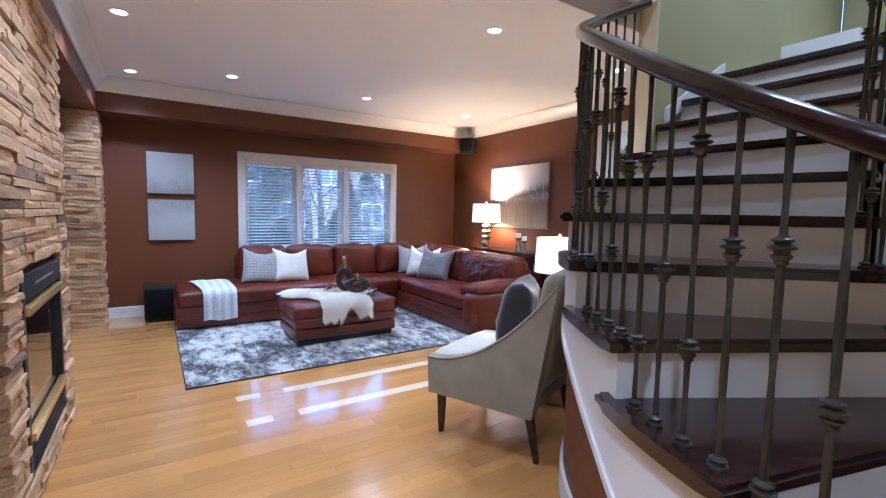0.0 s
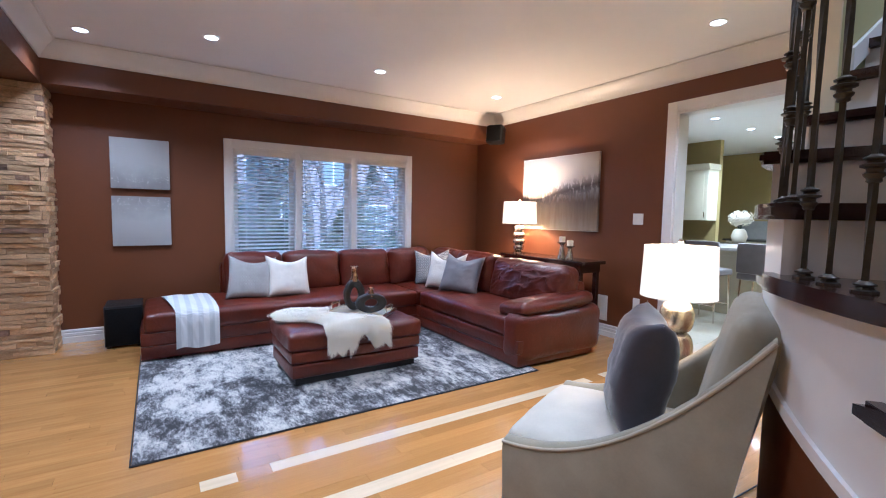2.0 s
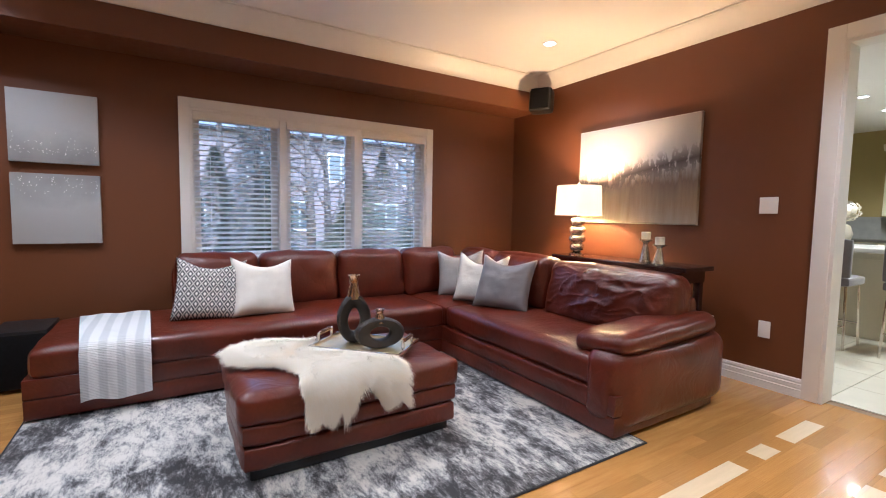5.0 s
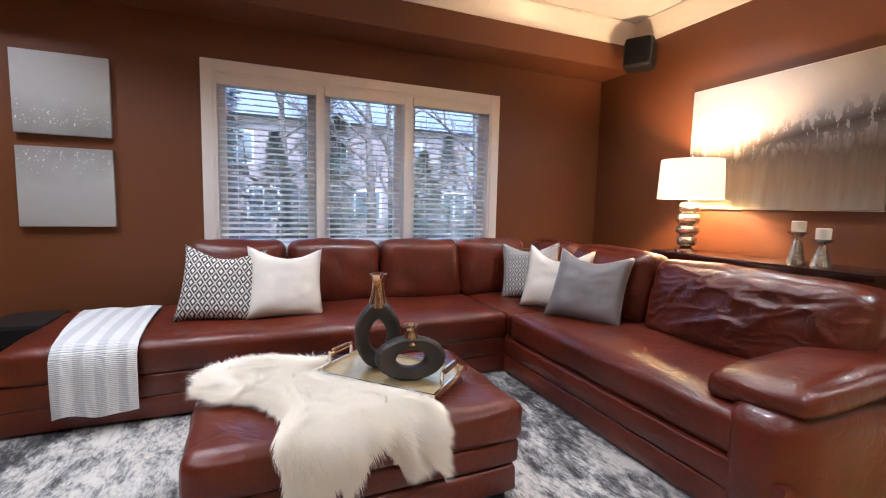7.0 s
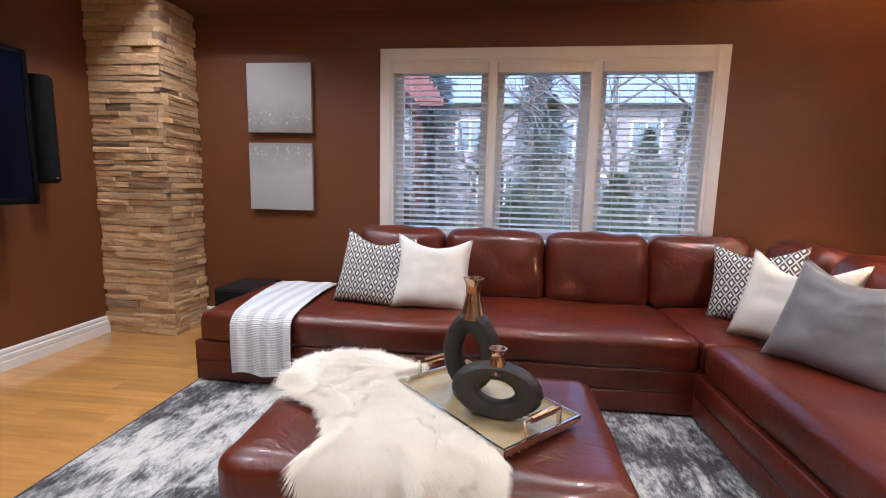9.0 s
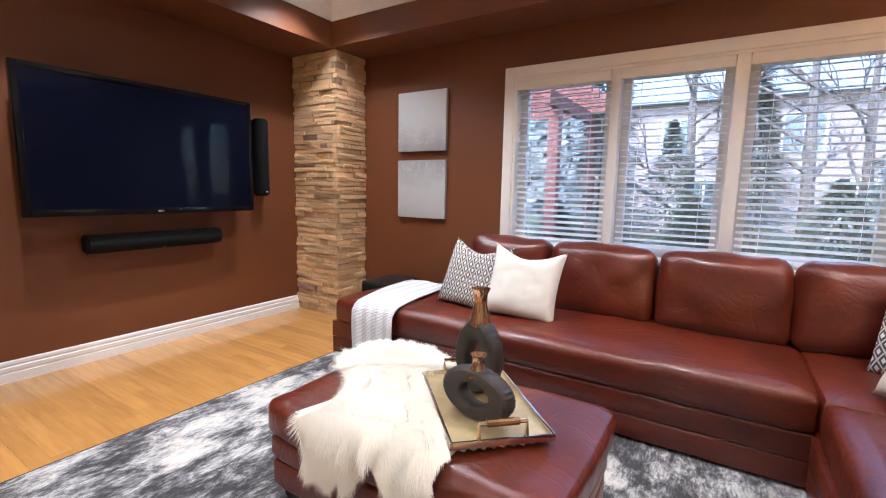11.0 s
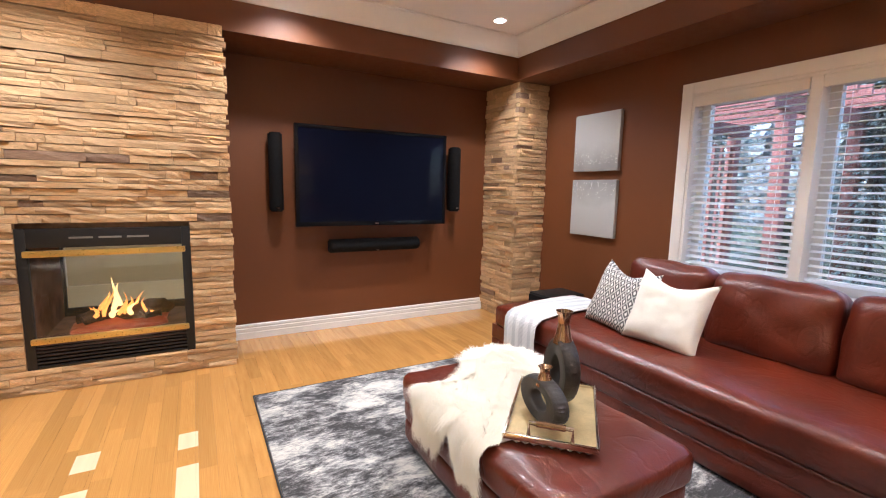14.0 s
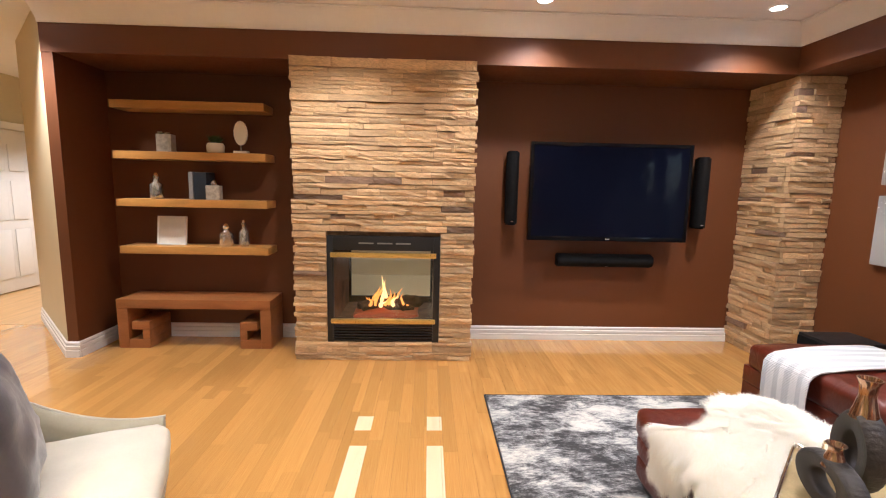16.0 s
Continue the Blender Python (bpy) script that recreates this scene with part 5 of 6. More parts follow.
def stone_pool(n, seed):
    """Unit ledgestones: x along the course, y outward, z up, with split, uneven faces."""
    out, rr = [], random.Random(seed)
    for _ in range(n):
        bm = bmesh.new()
        cols = 4
        f = [[(-0.5 + i / cols + (rr.uniform(-0.05, 0.05) if 0 < i < cols else 0), 0.5 + rr.uniform(-0.09, 0.07), z + rr.uniform(-0.03, 0.03)) for i in range(cols + 1)] for z in (-0.47, 0.06, 0.47)]
        f[1] = [(x, y + 0.04, z) for x, y, z in f[1]]
        vf = [[bm.verts.new(p) for p in row] for row in f]
        vb = [[bm.verts.new((p[0], -0.5, z)) for p in f[0]] for z in (-0.47, 0.47)]
        for a, b in zip(vf, vf[1:]):
            for i in range(cols):
                bm.faces.new((a[i], a[i + 1], b[i + 1], b[i]))
        for i in range(cols):
            bm.faces.new((vb[0][i], vb[0][i + 1], vf[0][i + 1], vf[0][i]))
            bm.faces.new((vf[2][i], vf[2][i + 1], vb[1][i + 1], vb[1][i]))
        for i in (0, cols):
            bm.faces.new((vb[0][i], vf[0][i], vf[1][i], vf[2][i], vb[1][i]))
        out.append(mesh(bm, "stone", M_STONE, None))
    return out


POOL = stone_pool(26, 4)
POOL_DARK = []
for me in stone_pool(8, 9):
    me.materials.clear()
    me.materials.append(M_STONE_DARK)
    POOL_DARK.append(me)
rest = {}
sr = random.Random(21)


def lay(parent, along, u0, u1, w, z0, z1, face, budget, outward):
    """One run of a course. along: 'x' or 'y'; face: coordinate of the stone's nominal front."""
    u = u0
    while u < u1 - 0.004:
        length = sr.choice((0.12, 0.17, 0.22, 0.28, 0.34, 0.42) if w > 0.05 else (0.10, 0.14, 0.19, 0.24, 0.30)) * sr.uniform(0.85, 1.15)
        if u1 - (u + length) < 0.06:
            length = u1 - u
        depth, out = w, sr.uniform(-0.010, 0.009) if w > 0.05 else sr.uniform(-0.013, 0.013)
        me = sr.choice(POOL) if sr.random() > 0.03 else sr.choice(POOL_DARK)
        ob = new("stone", me)
        ob.parent = parent
        gap = 0.0025
        turn = {("y", 1): -90, ("y", -1): 90, ("x", -1): 180, ("x", 1): 0}[(along, outward)]
        mid, f = u + length / 2, face + outward * (out - depth / 2)
        loc = (f, mid) if along == "y" else (mid, f)
        ob.matrix_world = pose(loc[0], loc[1], (z0 + z1) / 2, 0, 0, turn) @ Matrix.Diagonal((max(0.02, length - gap), depth, z1 - z0 - 0.002, 1))
        u += length


z = 0.0
while z < STOP - 0.02:
    h = sr.choice((0.030, 0.038, 0.046, 0.054))
    if STOP - (z + h) < 0.025:
        h = STOP - z
    j0, j1 = sr.uniform(-0.012, 0.012), sr.uniform(-0.012, 0.012)
    runs = [(SY0 + j0, SY1 + j1)] if z + h <= FZ0 + 0.01 or z >= FZ1 - 0.012 else [(SY0 + j0, FY0), (FY1, SY1 + j1)]
    for a, b in runs:
        lay(breast, "y", a, b, 0.06, z, z + h, SX, 0, 1)
    z += h
z = 0.0
while z < SOFFIT - 0.01:
    h = sr.choice((0.034, 0.042, 0.052))
    if SOFFIT - 0.004 - (z + h) < 0.02:
        h = SOFFIT - 0.004 - z
    odd = sr.random() < 0.5
    jx, jy = sr.uniform(-0.008, 0.012), sr.uniform(-0.012, 0.008)
    lay(column, "x", XW + 0.002, -0.42 + jx if odd else -0.46, 0.045, z, z + h, 6.572, 0, -1)
    lay(column, "y", 6.572 + jy if not odd else 6.61, YN - 0.002, 0.045, z, z + h, -0.415, 0, 1)
    z += h

fp = thing("gas_fireplace", "black see-through gas fireplace with brass bars and a lit log fire", "fireplace", pose(SX, 3.275, 0))
M_FBLACK = mat("matt_black_steel", (0.010, 0.010, 0.011), 0.45, var=0.1, scale=20)
W2 = 0.457
part("surround", boxes(((-0.05, -W2, FZ0), (0.0, -W2 + 0.05, FZ1)), ((-0.05, W2 - 0.05, FZ0), (0.0, W2, FZ1)), ((-0.05, -W2 + 0.05, 0.925), (0.0, W2 - 0.05, FZ1 - 0.002)), bevel=0.004), M_FBLACK, fp)
part("top_bar", boxes(((-0.02, -W2 + 0.03, 0.868), (0.018, W2 - 0.03, 0.908)), bevel=0.008), M_BRASS, fp, "polished brass bar")
part("bottom_bar", boxes(((-0.02, -W2 + 0.03, 0.318), (0.018, W2 - 0.03, 0.356)), bevel=0.008), M_BRASS, fp, "polished brass bar")
for k in range(6):
    part("louvre", boxes(((-0.03, -W2 + 0.05, FZ0 + 0.012 + k * 0.024), (0.0, W2 - 0.05, FZ0 + 0.024 + k * 0.024)), bevel=0.003), M_FBLACK, fp)
for k in range(3):
    part("vent_slot", boxes(((0.0, -0.20 + k * 0.15, 0.978), (0.002, -0.08 + k * 0.15, 0.990))), mat("grey_slot", (0.25, 0.24, 0.22), 0.4), fp)
M_SOOT = mat("sooty_firebrick", (0.20, 0.105, 0.065), 0.9, var=0.3, scale=9, bump=0.4)
part("firebox", boxes(((-0.73, -W2 + 0.02, FZ0 - 0.1), (-0.05, -W2 + 0.05, 0.99)), ((-0.73, W2 - 0.05, FZ0 - 0.1), (-0.05, W2 - 0.02, 0.99)), ((-0.73, -W2 + 0.05, 0.93), (-0.05, W2 - 0.05, 0.96)), ((-0.73, -W2 + 0.05, 0.25), (-0.05, W2 - 0.05, 0.31))), M_SOOT, fp)
part("rear_frame", boxes(((-0.76, -W2, FZ0), (-0.73, -W2 + 0.07, FZ1)), ((-0.76, W2 - 0.07, FZ0), (-0.73, W2, FZ1)), ((-0.76, -W2 + 0.07, 0.84), (-0.73, W2 - 0.07, FZ1)), ((-0.76, -W2 + 0.07, FZ0), (-0.73, W2 - 0.07, 0.37))), M_FBLACK, fp)
g_ = part("glass", boxes(((-0.030, -W2 + 0.05, 0.357), (-0.026, W2 - 0.05, 0.867))), M_GLASS, fp)
g_.visible_shadow = False
M_LOG = mat("charred_log", (0.10, 0.065, 0.045), 0.9, var=0.4, scale=12, bump=1.0, bump_scale=40)
for p, q, r in (((-0.36, -0.26, 0.36), (-0.34, 0.24, 0.38), 0.045), ((-0.28, -0.22, 0.38), (-0.42, 0.10, 0.44), 0.04), ((-0.42, -0.02, 0.40), (-0.26, 0.27, 0.46), 0.042), ((-0.30, 0.12, 0.37), (-0.44, 0.30, 0.40), 0.04)):
    pts = [Vector(p).lerp(Vector(q), i / 6) + Vector((0, 0, 0.008 * math.sin(i * 2.1))) for i in range(7)]
    part("log", tube(bmesh.new(), pts, [r * (1 + 0.12 * math.sin(i * 1.7)) for i in range(7)], 10), M_LOG, fp)
part("ember_bed", soft(0.34, 0.56, 0.04, 0.018, 10, (0, 0, 0.01), 0.02, 3.0, 20, at=(-0.35, 0.0, 0.325)), glow("glowing_embers", (0.35, 0.06, 0.02), 0.02), fp)
M_FLAME = glow("flame", (1.0, 0.34, 0.06), 0.14)
M_FLAME2 = glow("hot_flame", (1.0, 0.52, 0.17), 0.24)
for n, (y, x, hgt, w) in enumerate(((-0.06, -0.33, 0.27, 0.030), (-0.03, -0.36, 0.22, 0.032), (0.10, -0.34, 0.15, 0.024), (-0.11, -0.32, 0.17, 0.028), (0.03, -0.30, 0.13, 0.026), (-0.20, -0.36, 0.06, 0.022), (0.16, -0.32, 0.09, 0.022), (0.06, -0.27, 0.09, 0.030), (-0.08, -0.28, 0.20, 0.024), (0.00, -0.28, 0.16, 0.024), (-0.16, -0.26, 0.08, 0.026), (0.13, -0.28, 0.12, 0.020), (-0.04, -0.25, 0.05, 0.034), (0.20, -0.30, 0.05, 0.020))):
    bm = bmesh.new()
    pts, rad = [], []
    for i in range(9):
        t = i / 8
        pts.append((x + 0.01 * math.sin(3 * t + n), y + 0.02 * math.sin(4.2 * t + n * 1.3) + 0.03 * t, 0.395 + hgt * t))
        rad.append(max(0.001, 0.72 * w * (math.sin(math.pi * min(1, 0.22 + 0.78 * t)) ** 0.9) * (1 - 0.62 * t)))
    part("flame", tube(bm, pts, rad, 9), M_FLAME2 if n in (0, 1, 7, 12) else M_FLAME, fp, "orange gas flame", 80)

# the room seen through the fireplace
setting("wall_beyond_fire", boxes(((-4.2, 1.2, 0), (-4.1, 5.6, CEIL)), ((-4.1, 1.1, 0), (XW - 0.201, 1.199, CEIL)), ((-4.1, 5.6, 0), (XW - 0.201, 5.7, CEIL)), ((-4.1, 1.2, -0.1), (XW - 0.201, 5.6, -0.002)), ((-4.1, 1.2, CEIL), (XW - 0.201, 5.6, CEIL + 0.1))), M_CREAM, "cream room beyond the see-through fireplace", "wall")
setting("trim_beyond_fire", boxes(((-4.099, 2.3, 0.86), (-4.07, 4.6, 0.94)), ((-4.099, 2.2, 0.0), (-4.07, 2.3, 2.1))), M_TRIM, "white trim in the room beyond", "trim")
# unseen ceiling light, added so the room behind the fire reads bright
lamp("beyond_fill", "SPOT", 11.0, (1.0, 0.88, 0.72), look((-2.6, 3.4, CEIL - 0.05), (-2.6, 3.4, 0)), cone=radians(150), size=0.1)
blt = copy_thing(first, pose(-2.6, 3.4, CEIL))

# ---- alcove shelves ----
SHX = (XW + 0.002, -0.735)
SHELF_Z = []
for zt in (2.112, 1.695, 1.293, 0.884):
    sh = part("wall_shelf", boxes(((SHX[0], 0.965, zt - 0.066), (SHX[1], 2.235, zt)), bevel=0.004), M_OAK)
    tagged(sh, "thick honey-oak floating shelf in the alcove", "shelf", "alcove shelves")
    SHELF_Z.append(zt)

bench = thing("bench", "cherry-stained wooden bench with Greek-key legs under the shelves", "bench", pose(-0.80, 1.617, 0))
part("seat", boxes(((-0.165, -0.655, 0.355), (0.165, 0.655, 0.435)), bevel=0.006), M_BENCH, bench)
for s in (-1, 1):
    o = lambda a: s * a
    for lo, hi in (((0.655, 0.001), (0.565, 0.354)), ((0.564, 0.001), (0.385, 0.078)), ((0.385, 0.079), (0.448, 0.165)), ((0.385, 0.166), (0.535, 0.238))):
        part("leg_piece", boxes(((-0.16, o(lo[0]), lo[1]), (0.16, o(hi[0]), hi[1])), bevel=0.003), M_BENCH, bench)


def shelf_thing(name, label, cat, y, shelf, build):
    t = thing(name, label, cat, pose(-0.84, y, SHELF_Z[shelf] + 0.001))
    build(t)
    return t


def bottle(t, r, h, m, neck=0.35):
    part("body", turned([(r * 0.9, 0), (r, 0.01), (r, h * 0.55), (r * 0.45, h * 0.66), (r * 0.40, h * 0.78)], 18), m, t, smooth=50)
    part("stopper", turned([(r * 0.5, h * 0.78), (r * 0.6, h * 0.84), (r * 0.42, h * 0.92), (r * 0.2, h)], 14), M_CHROME, t, smooth=50)


def box_ornament(t):
    part("body", boxes(((-0.04, -0.065, 0), (0.04, 0.065, 0.15)), bevel=0.008), M_CRATE, t)
    part("lid", boxes(((-0.03, -0.055, 0.151), (0.03, -0.01, 0.17)), ((-0.02, 0.0, 0.151), (0.02, 0.05, 0.163)), bevel=0.004), M_CHROME, t)


def planter(t):
    part("pot", turned([(0.055, 0), (0.068, 0.01), (0.074, 0.06), (0.062, 0.085), (0.055, 0.085)], 22), M_CANDLE, t, smooth=50)
    verts, faces, pr = [], [], random.Random(2)
    for _ in range(220):
        a, u = pr.uniform(0, 6.28), pr.random()
        d = Vector((math.cos(a), math.sin(a), 0))
        root = d * 0.03 * u + Vector((0, 0, 0.085))
        tip = root + d * pr.uniform(0.02, 0.06) + Vector((0, 0, pr.uniform(0.02, 0.075)))
        w = Vector((-d.y, d.x, 0)) * 0.005
        k = len(verts)
        verts += [root - w, root + w, (root + tip) / 2 + w, tip, (root + tip) / 2 - w]
        faces.append((k, k + 1, k + 2, k + 3, k + 4))
    me = bpy.data.meshes.new("leaves")
    me.from_pydata(verts, [], faces)
    me.materials.append(M_GREEN)
    o = tagged(new("leaves", me), kind="stuff")
    o.parent = t


def shell(t):
    part("stand", boxes(((-0.03, -0.06, 0), (0.03, 0.06, 0.025)), bevel=0.005), M_CANDLE, t)
    part("stem", turned([(0.008, 0.025), (0.008, 0.075)], 10), M_CHROME, t)
    n, outline = 36, []
    for i in range(n):
        a = 2 * math.pi * i / n
        rr = 1 + 0.05 * (i % 2)
        outline.append((0.055 * rr * math.cos(a), 0.10 * rr * math.sin(a)))
    bm = extruded(outline, -0.012, 0.012)
    part("disc", moved(bm, pose(0, 0, 0.175, 90, 0, 90)), M_CANDLE, t)


shelf_thing("ornament_box", "small silver patterned trinket box on the shelf", "ornament", 1.355, 1, box_ornament)
shelf_thing("pot_plant", "small green plant in a pale pot on the shelf", "plant", 1.775, 1, planter)
shelf_thing("shell_ornament", "white oval ribbed shell ornament on a stand", "ornament", 1.995, 1, shell)
shelf_thing("glass_bottle", "small clear glass bottle with a silver stopper", "bottle", 1.25, 2, lambda t: bottle(t, 0.052, 0.225, M_MERCURY))
for n, (y, w, hh, m) in enumerate(((1.575, 0.035, 0.235, mat("grey_book_cover", (0.36, 0.36, 0.36), 0.6)), (1.655, 0.11, 0.235, mat("navy_book_cover", (0.02, 0.03, 0.045), 0.5)))):
    b_ = thing("book", ("slim grey book" if n == 0 else "dark navy book") + " standing on the oak shelf", "book", pose(-0.86, y, SHELF_Z[2] + 0.001), "books on the shelf")
    part("cover", boxes(((-0.08, -w / 2, 0), (0.08, w / 2, hh)), bevel=0.002), m, b_)
    part("pages", boxes(((-0.075, -w / 2 + 0.004, hh), (0.072, w / 2 - 0.004, hh + 0.001))), M_CANDLE, b_)


def figure(t):
    part("block", boxes(((-0.03, -0.06, 0), (0.03, 0.06, 0.125)), bevel=0.006), M_CRATE, t)
    part("knob", turned([(0.02, 0.126), (0.03, 0.14), (0.018, 0.165), (0.004, 0.17)], 14), M_CHROME, t)


shelf_thing("silver_ornament", "small silver block ornament in front of the books", "ornament", 1.775, 2, figure).location.x = -0.775
fr_ = thing("picture_frame", "pale blank picture frame leaning on the shelf", "picture frame", pose(-0.86, 1.345, SHELF_Z[3] + 0.001, 0, -8, 0))
part("panel", boxes(((-0.012, -0.125, 0), (0.012, 0.125, 0.255)), bevel=0.003), M_WHITE_CLOTH, fr_)
part("moulding", boxes(((0.012, -0.125, 0), (0.018, -0.113, 0.255)), ((0.012, 0.113, 0), (0.018, 0.125, 0.255)), ((0.012, -0.113, 0), (0.018, 0.113, 0.012)), ((0.012, -0.113, 0.243), (0.018, 0.113, 0.255))), M_TRIM, fr_)
shelf_thing("glass_bottle", "round cut-glass bottle with a silver stopper", "bottle", 1.835, 3, lambda t: bottle(t, 0.058, 0.20, M_MERCURY))
shelf_thing("glass_bottle", "tall cut-glass bottle with a silver stopper", "bottle", 1.99, 3, lambda t: bottle(t, 0.042, 0.235, M_MERCURY))

# ---- hall ----
hd = tagged(new("door_2"), "white six-panel double doors at the end of the hall", "door", kind="structure")
hd.matrix_world = pose(-3.0, -1.72, 0, 0, 0, 0)
for s in (0, 1):
    leaf = part("door_leaf", boxes(((-0.62 * (1 - s), 0, 0.01), (0.62 * s, 0.035, 2.05)), bevel=0.004), M_TRIM, hd)
    for k, (zz, hh) in enumerate(((0.18, 0.62), (0.92, 0.50), (1.54, 0.34))):
        for cxx in (0.06, 0.34):
            x0 = cxx - 0.62 * (1 - s)
            part("door_panel", boxes(((x0, 0.036, zz), (x0 + 0.22, 0.046, zz + hh)), bevel=0.008), M_TRIM, leaf)
    part("door_handle", turned([(0.022, 0), (0.022, 0.03), (0.012, 0.05)], 14), M_CHROME, leaf).matrix_world = hd.matrix_world @ pose(0.05 if s else -0.05, 0.036, 0.98, -90, 0, 0)
part("casing", boxes(((-0.72, -0.01, 0), (-0.63, 0.045, 2.15)), ((0.63, -0.01, 0), (0.72, 0.045, 2.15)), ((-0.63, -0.01, 2.06), (0.63, 0.045, 2.15)), bevel=0.005), M_TRIM, hd)
setting("wall_hall_door", boxes(((-4.99, -1.86, 0), (-3.72, -1.732, CEIL - 0.001)), ((-2.28, -1.86, 0), (-1.9, -1.732, CEIL - 0.001)), ((-3.72, -1.86, 2.16), (-2.28, -1.732, CEIL - 0.001))), M_CREAM, "cream hall wall with white double doors", "wall")

# ---- kitchen ----
KX0, KX1, KY0, KY1 = XE + 0.142, 11.2, 1.6, 8.2
setting("kitchen_floor", boxes(((KX0 - 0.08, KY0, -0.15), (KX1, KY1, -0.008))), M_MORTAR, "pale kitchen floor slab", "floor")
setting("kitchen_wall_east", boxes(((KX1, KY0, 0), (KX1 + 0.1, KY1, CEIL))), M_KITCHEN, "mustard kitchen wall", "wall")
setting("kitchen_wall_north", boxes(((KX0, KY1, 0), (KX1, KY1 + 0.1, CEIL))), M_KITCHEN, "mustard kitchen wall", "wall")
setting("kitchen_wall_south", boxes(((XE + 1.65, KY0 - 0.1, 0), (KX1, KY0, CEIL)), ((XE + 0.142, 2.256, 0), (XE + 1.64, 2.30, CEIL))), M_KITCHEN, "mustard kitchen wall", "wall")
setting("kitchen_ceiling", boxes(((KX0, KY0, CEIL), (KX1 + 0.1, KY1 + 0.1, CEIL + 0.1))), M_CEIL, "white kitchen ceiling", "ceiling")
setting("kitchen_wall_west", boxes(((XE + 0.142, 7.15, 0), (XE + 0.2, KY1, CEIL))), M_KITCHEN, "mustard kitchen wall", "wall")
setting("kitchen_partition", boxes(((8.952, 5.52, 0), (9.06, KY1 - 0.001, CEIL - 0.001))), M_KITCHEN, "mustard partition behind the tall kitchen cabinet", "wall")
tile = mesh(boxes(((-0.223, -0.223, -0.006), (0.223, 0.223, 0.0)), bevel=0.002), "floor_tile", M_TILE, None)
kf = bpy.data.objects["kitchen_floor"]
for i in range(14):
    for j in range(12):
        ob = new("floor_tile", tile)
        ob.parent, ob.location = kf, (KX0 + 0.23 + i * 0.45, 2.0 + 0.23 + j * 0.45, -0.001)


def cabinet(name, label, lo, hi, faces, doors, handle_low=True, crown_top=False):
    """A cabinet whose doors face -x; lo and hi are its corners."""
    cb = thing(name, label, "cabinet", pose(*lo), "kitchen cabinets")
    sx, sy, sz = (h_ - l_ for h_, l_ in zip(hi, lo))
    part("body", boxes(((0.02, 0, 0), (sx, sy, sz))), M_CABINET, cb)
    w = sy / doors
    for k in range(doors):
        d = part("door", boxes(((0.0, k * w + 0.004, 0.004), (0.019, (k + 1) * w - 0.004, sz - 0.004)), bevel=0.003), M_CABINET, cb)
        part("raised_panel", boxes(((-0.008, k * w + 0.07, 0.07), (0.0, (k + 1) * w - 0.07, sz - 0.07)), bevel=0.004), M_CABINET, d)
        part("handle", boxes(((-0.03, k * w + 0.03, 0.05 if handle_low else sz - 0.15), (-0.018, k * w + 0.042, 0.15 if handle_low else sz - 0.05))), M_CHROME, d)
    if crown_top:
        part("cornice", moved(joined(profile_along([(0, 0), (0.02, 0), (0.07, 0.08), (0.07, 0.10), (0, 0.10)], (0, -0.03, sz), (0, sy + 0.03, sz), (-1, 0, 0)), boxes(((0.001, -0.03, sz), (sx, sy + 0.03, sz + 0.1)))), Matrix()), M_CABINET, cb)
    return cb


cabinet("wall_cabinet", "ivory raised-panel kitchen wall cabinet with a cornice", (10.86, 3.05, 1.31), (11.198, 5.15, 2.36), 1, 4, True, True)
cabinet("base_cabinet", "ivory kitchen base cabinet under a granite worktop", (10.60, 3.05, 0.0), (11.198, 6.1, 0.88), 1, 5, False)
cabinet("tall_cabinet", "tall ivory kitchen cabinet with a cornice", (8.60, 5.52, 1.30), (8.95, 6.9, 2.20), 1, 3, True, True)
cabinet("base_cabinet", "ivory kitchen base cabinet under a granite worktop", (8.40, 4.72, 0.0), (8.95, 6.9, 0.88), 1, 4, False)
tagged(part("worktop", boxes(((10.56, 3.0, 0.881), (11.197, 6.15, 0.92)), bevel=0.006), M_COUNTER), "dark granite kitchen worktop", "worktop")
tagged(part("worktop", boxes(((8.37, 4.68, 0.881), (8.95, 6.9, 0.92)), bevel=0.006), M_COUNTER), "dark granite kitchen worktop", "worktop")
setting("backsplash", boxes(((11.185, 3.0, 0.921), (11.199, 6.15, 1.30))), mat("grey_backsplash", (0.42, 0.42, 0.40), 0.3, var=0.1, scale=8), "pale grey tiled backsplash", "backsplash")
isl = thing("kitchen_island", "ivory kitchen island with a pale stone top", "kitchen island", pose(7.3, 4.35, 0))
part("body", boxes(((-0.25, -0.9, 0), (0.45, 0.75, 0.90)), bevel=0.004), M_CABINET, isl)
for k in range(3):
    part("side_panel", boxes(((-0.262, -0.86 + k * 0.54, 0.1), (-0.251, -0.38 + k * 0.54, 0.82)), bevel=0.004), M_CABINET, isl)
part("worktop", boxes(((-0.55, -1.0, 0.901), (0.5, 0.85, 0.945)), bevel=0.008), mat("pale_island_stone", (0.70, 0.68, 0.62), 0.15, var=0.1, scale=14), isl)


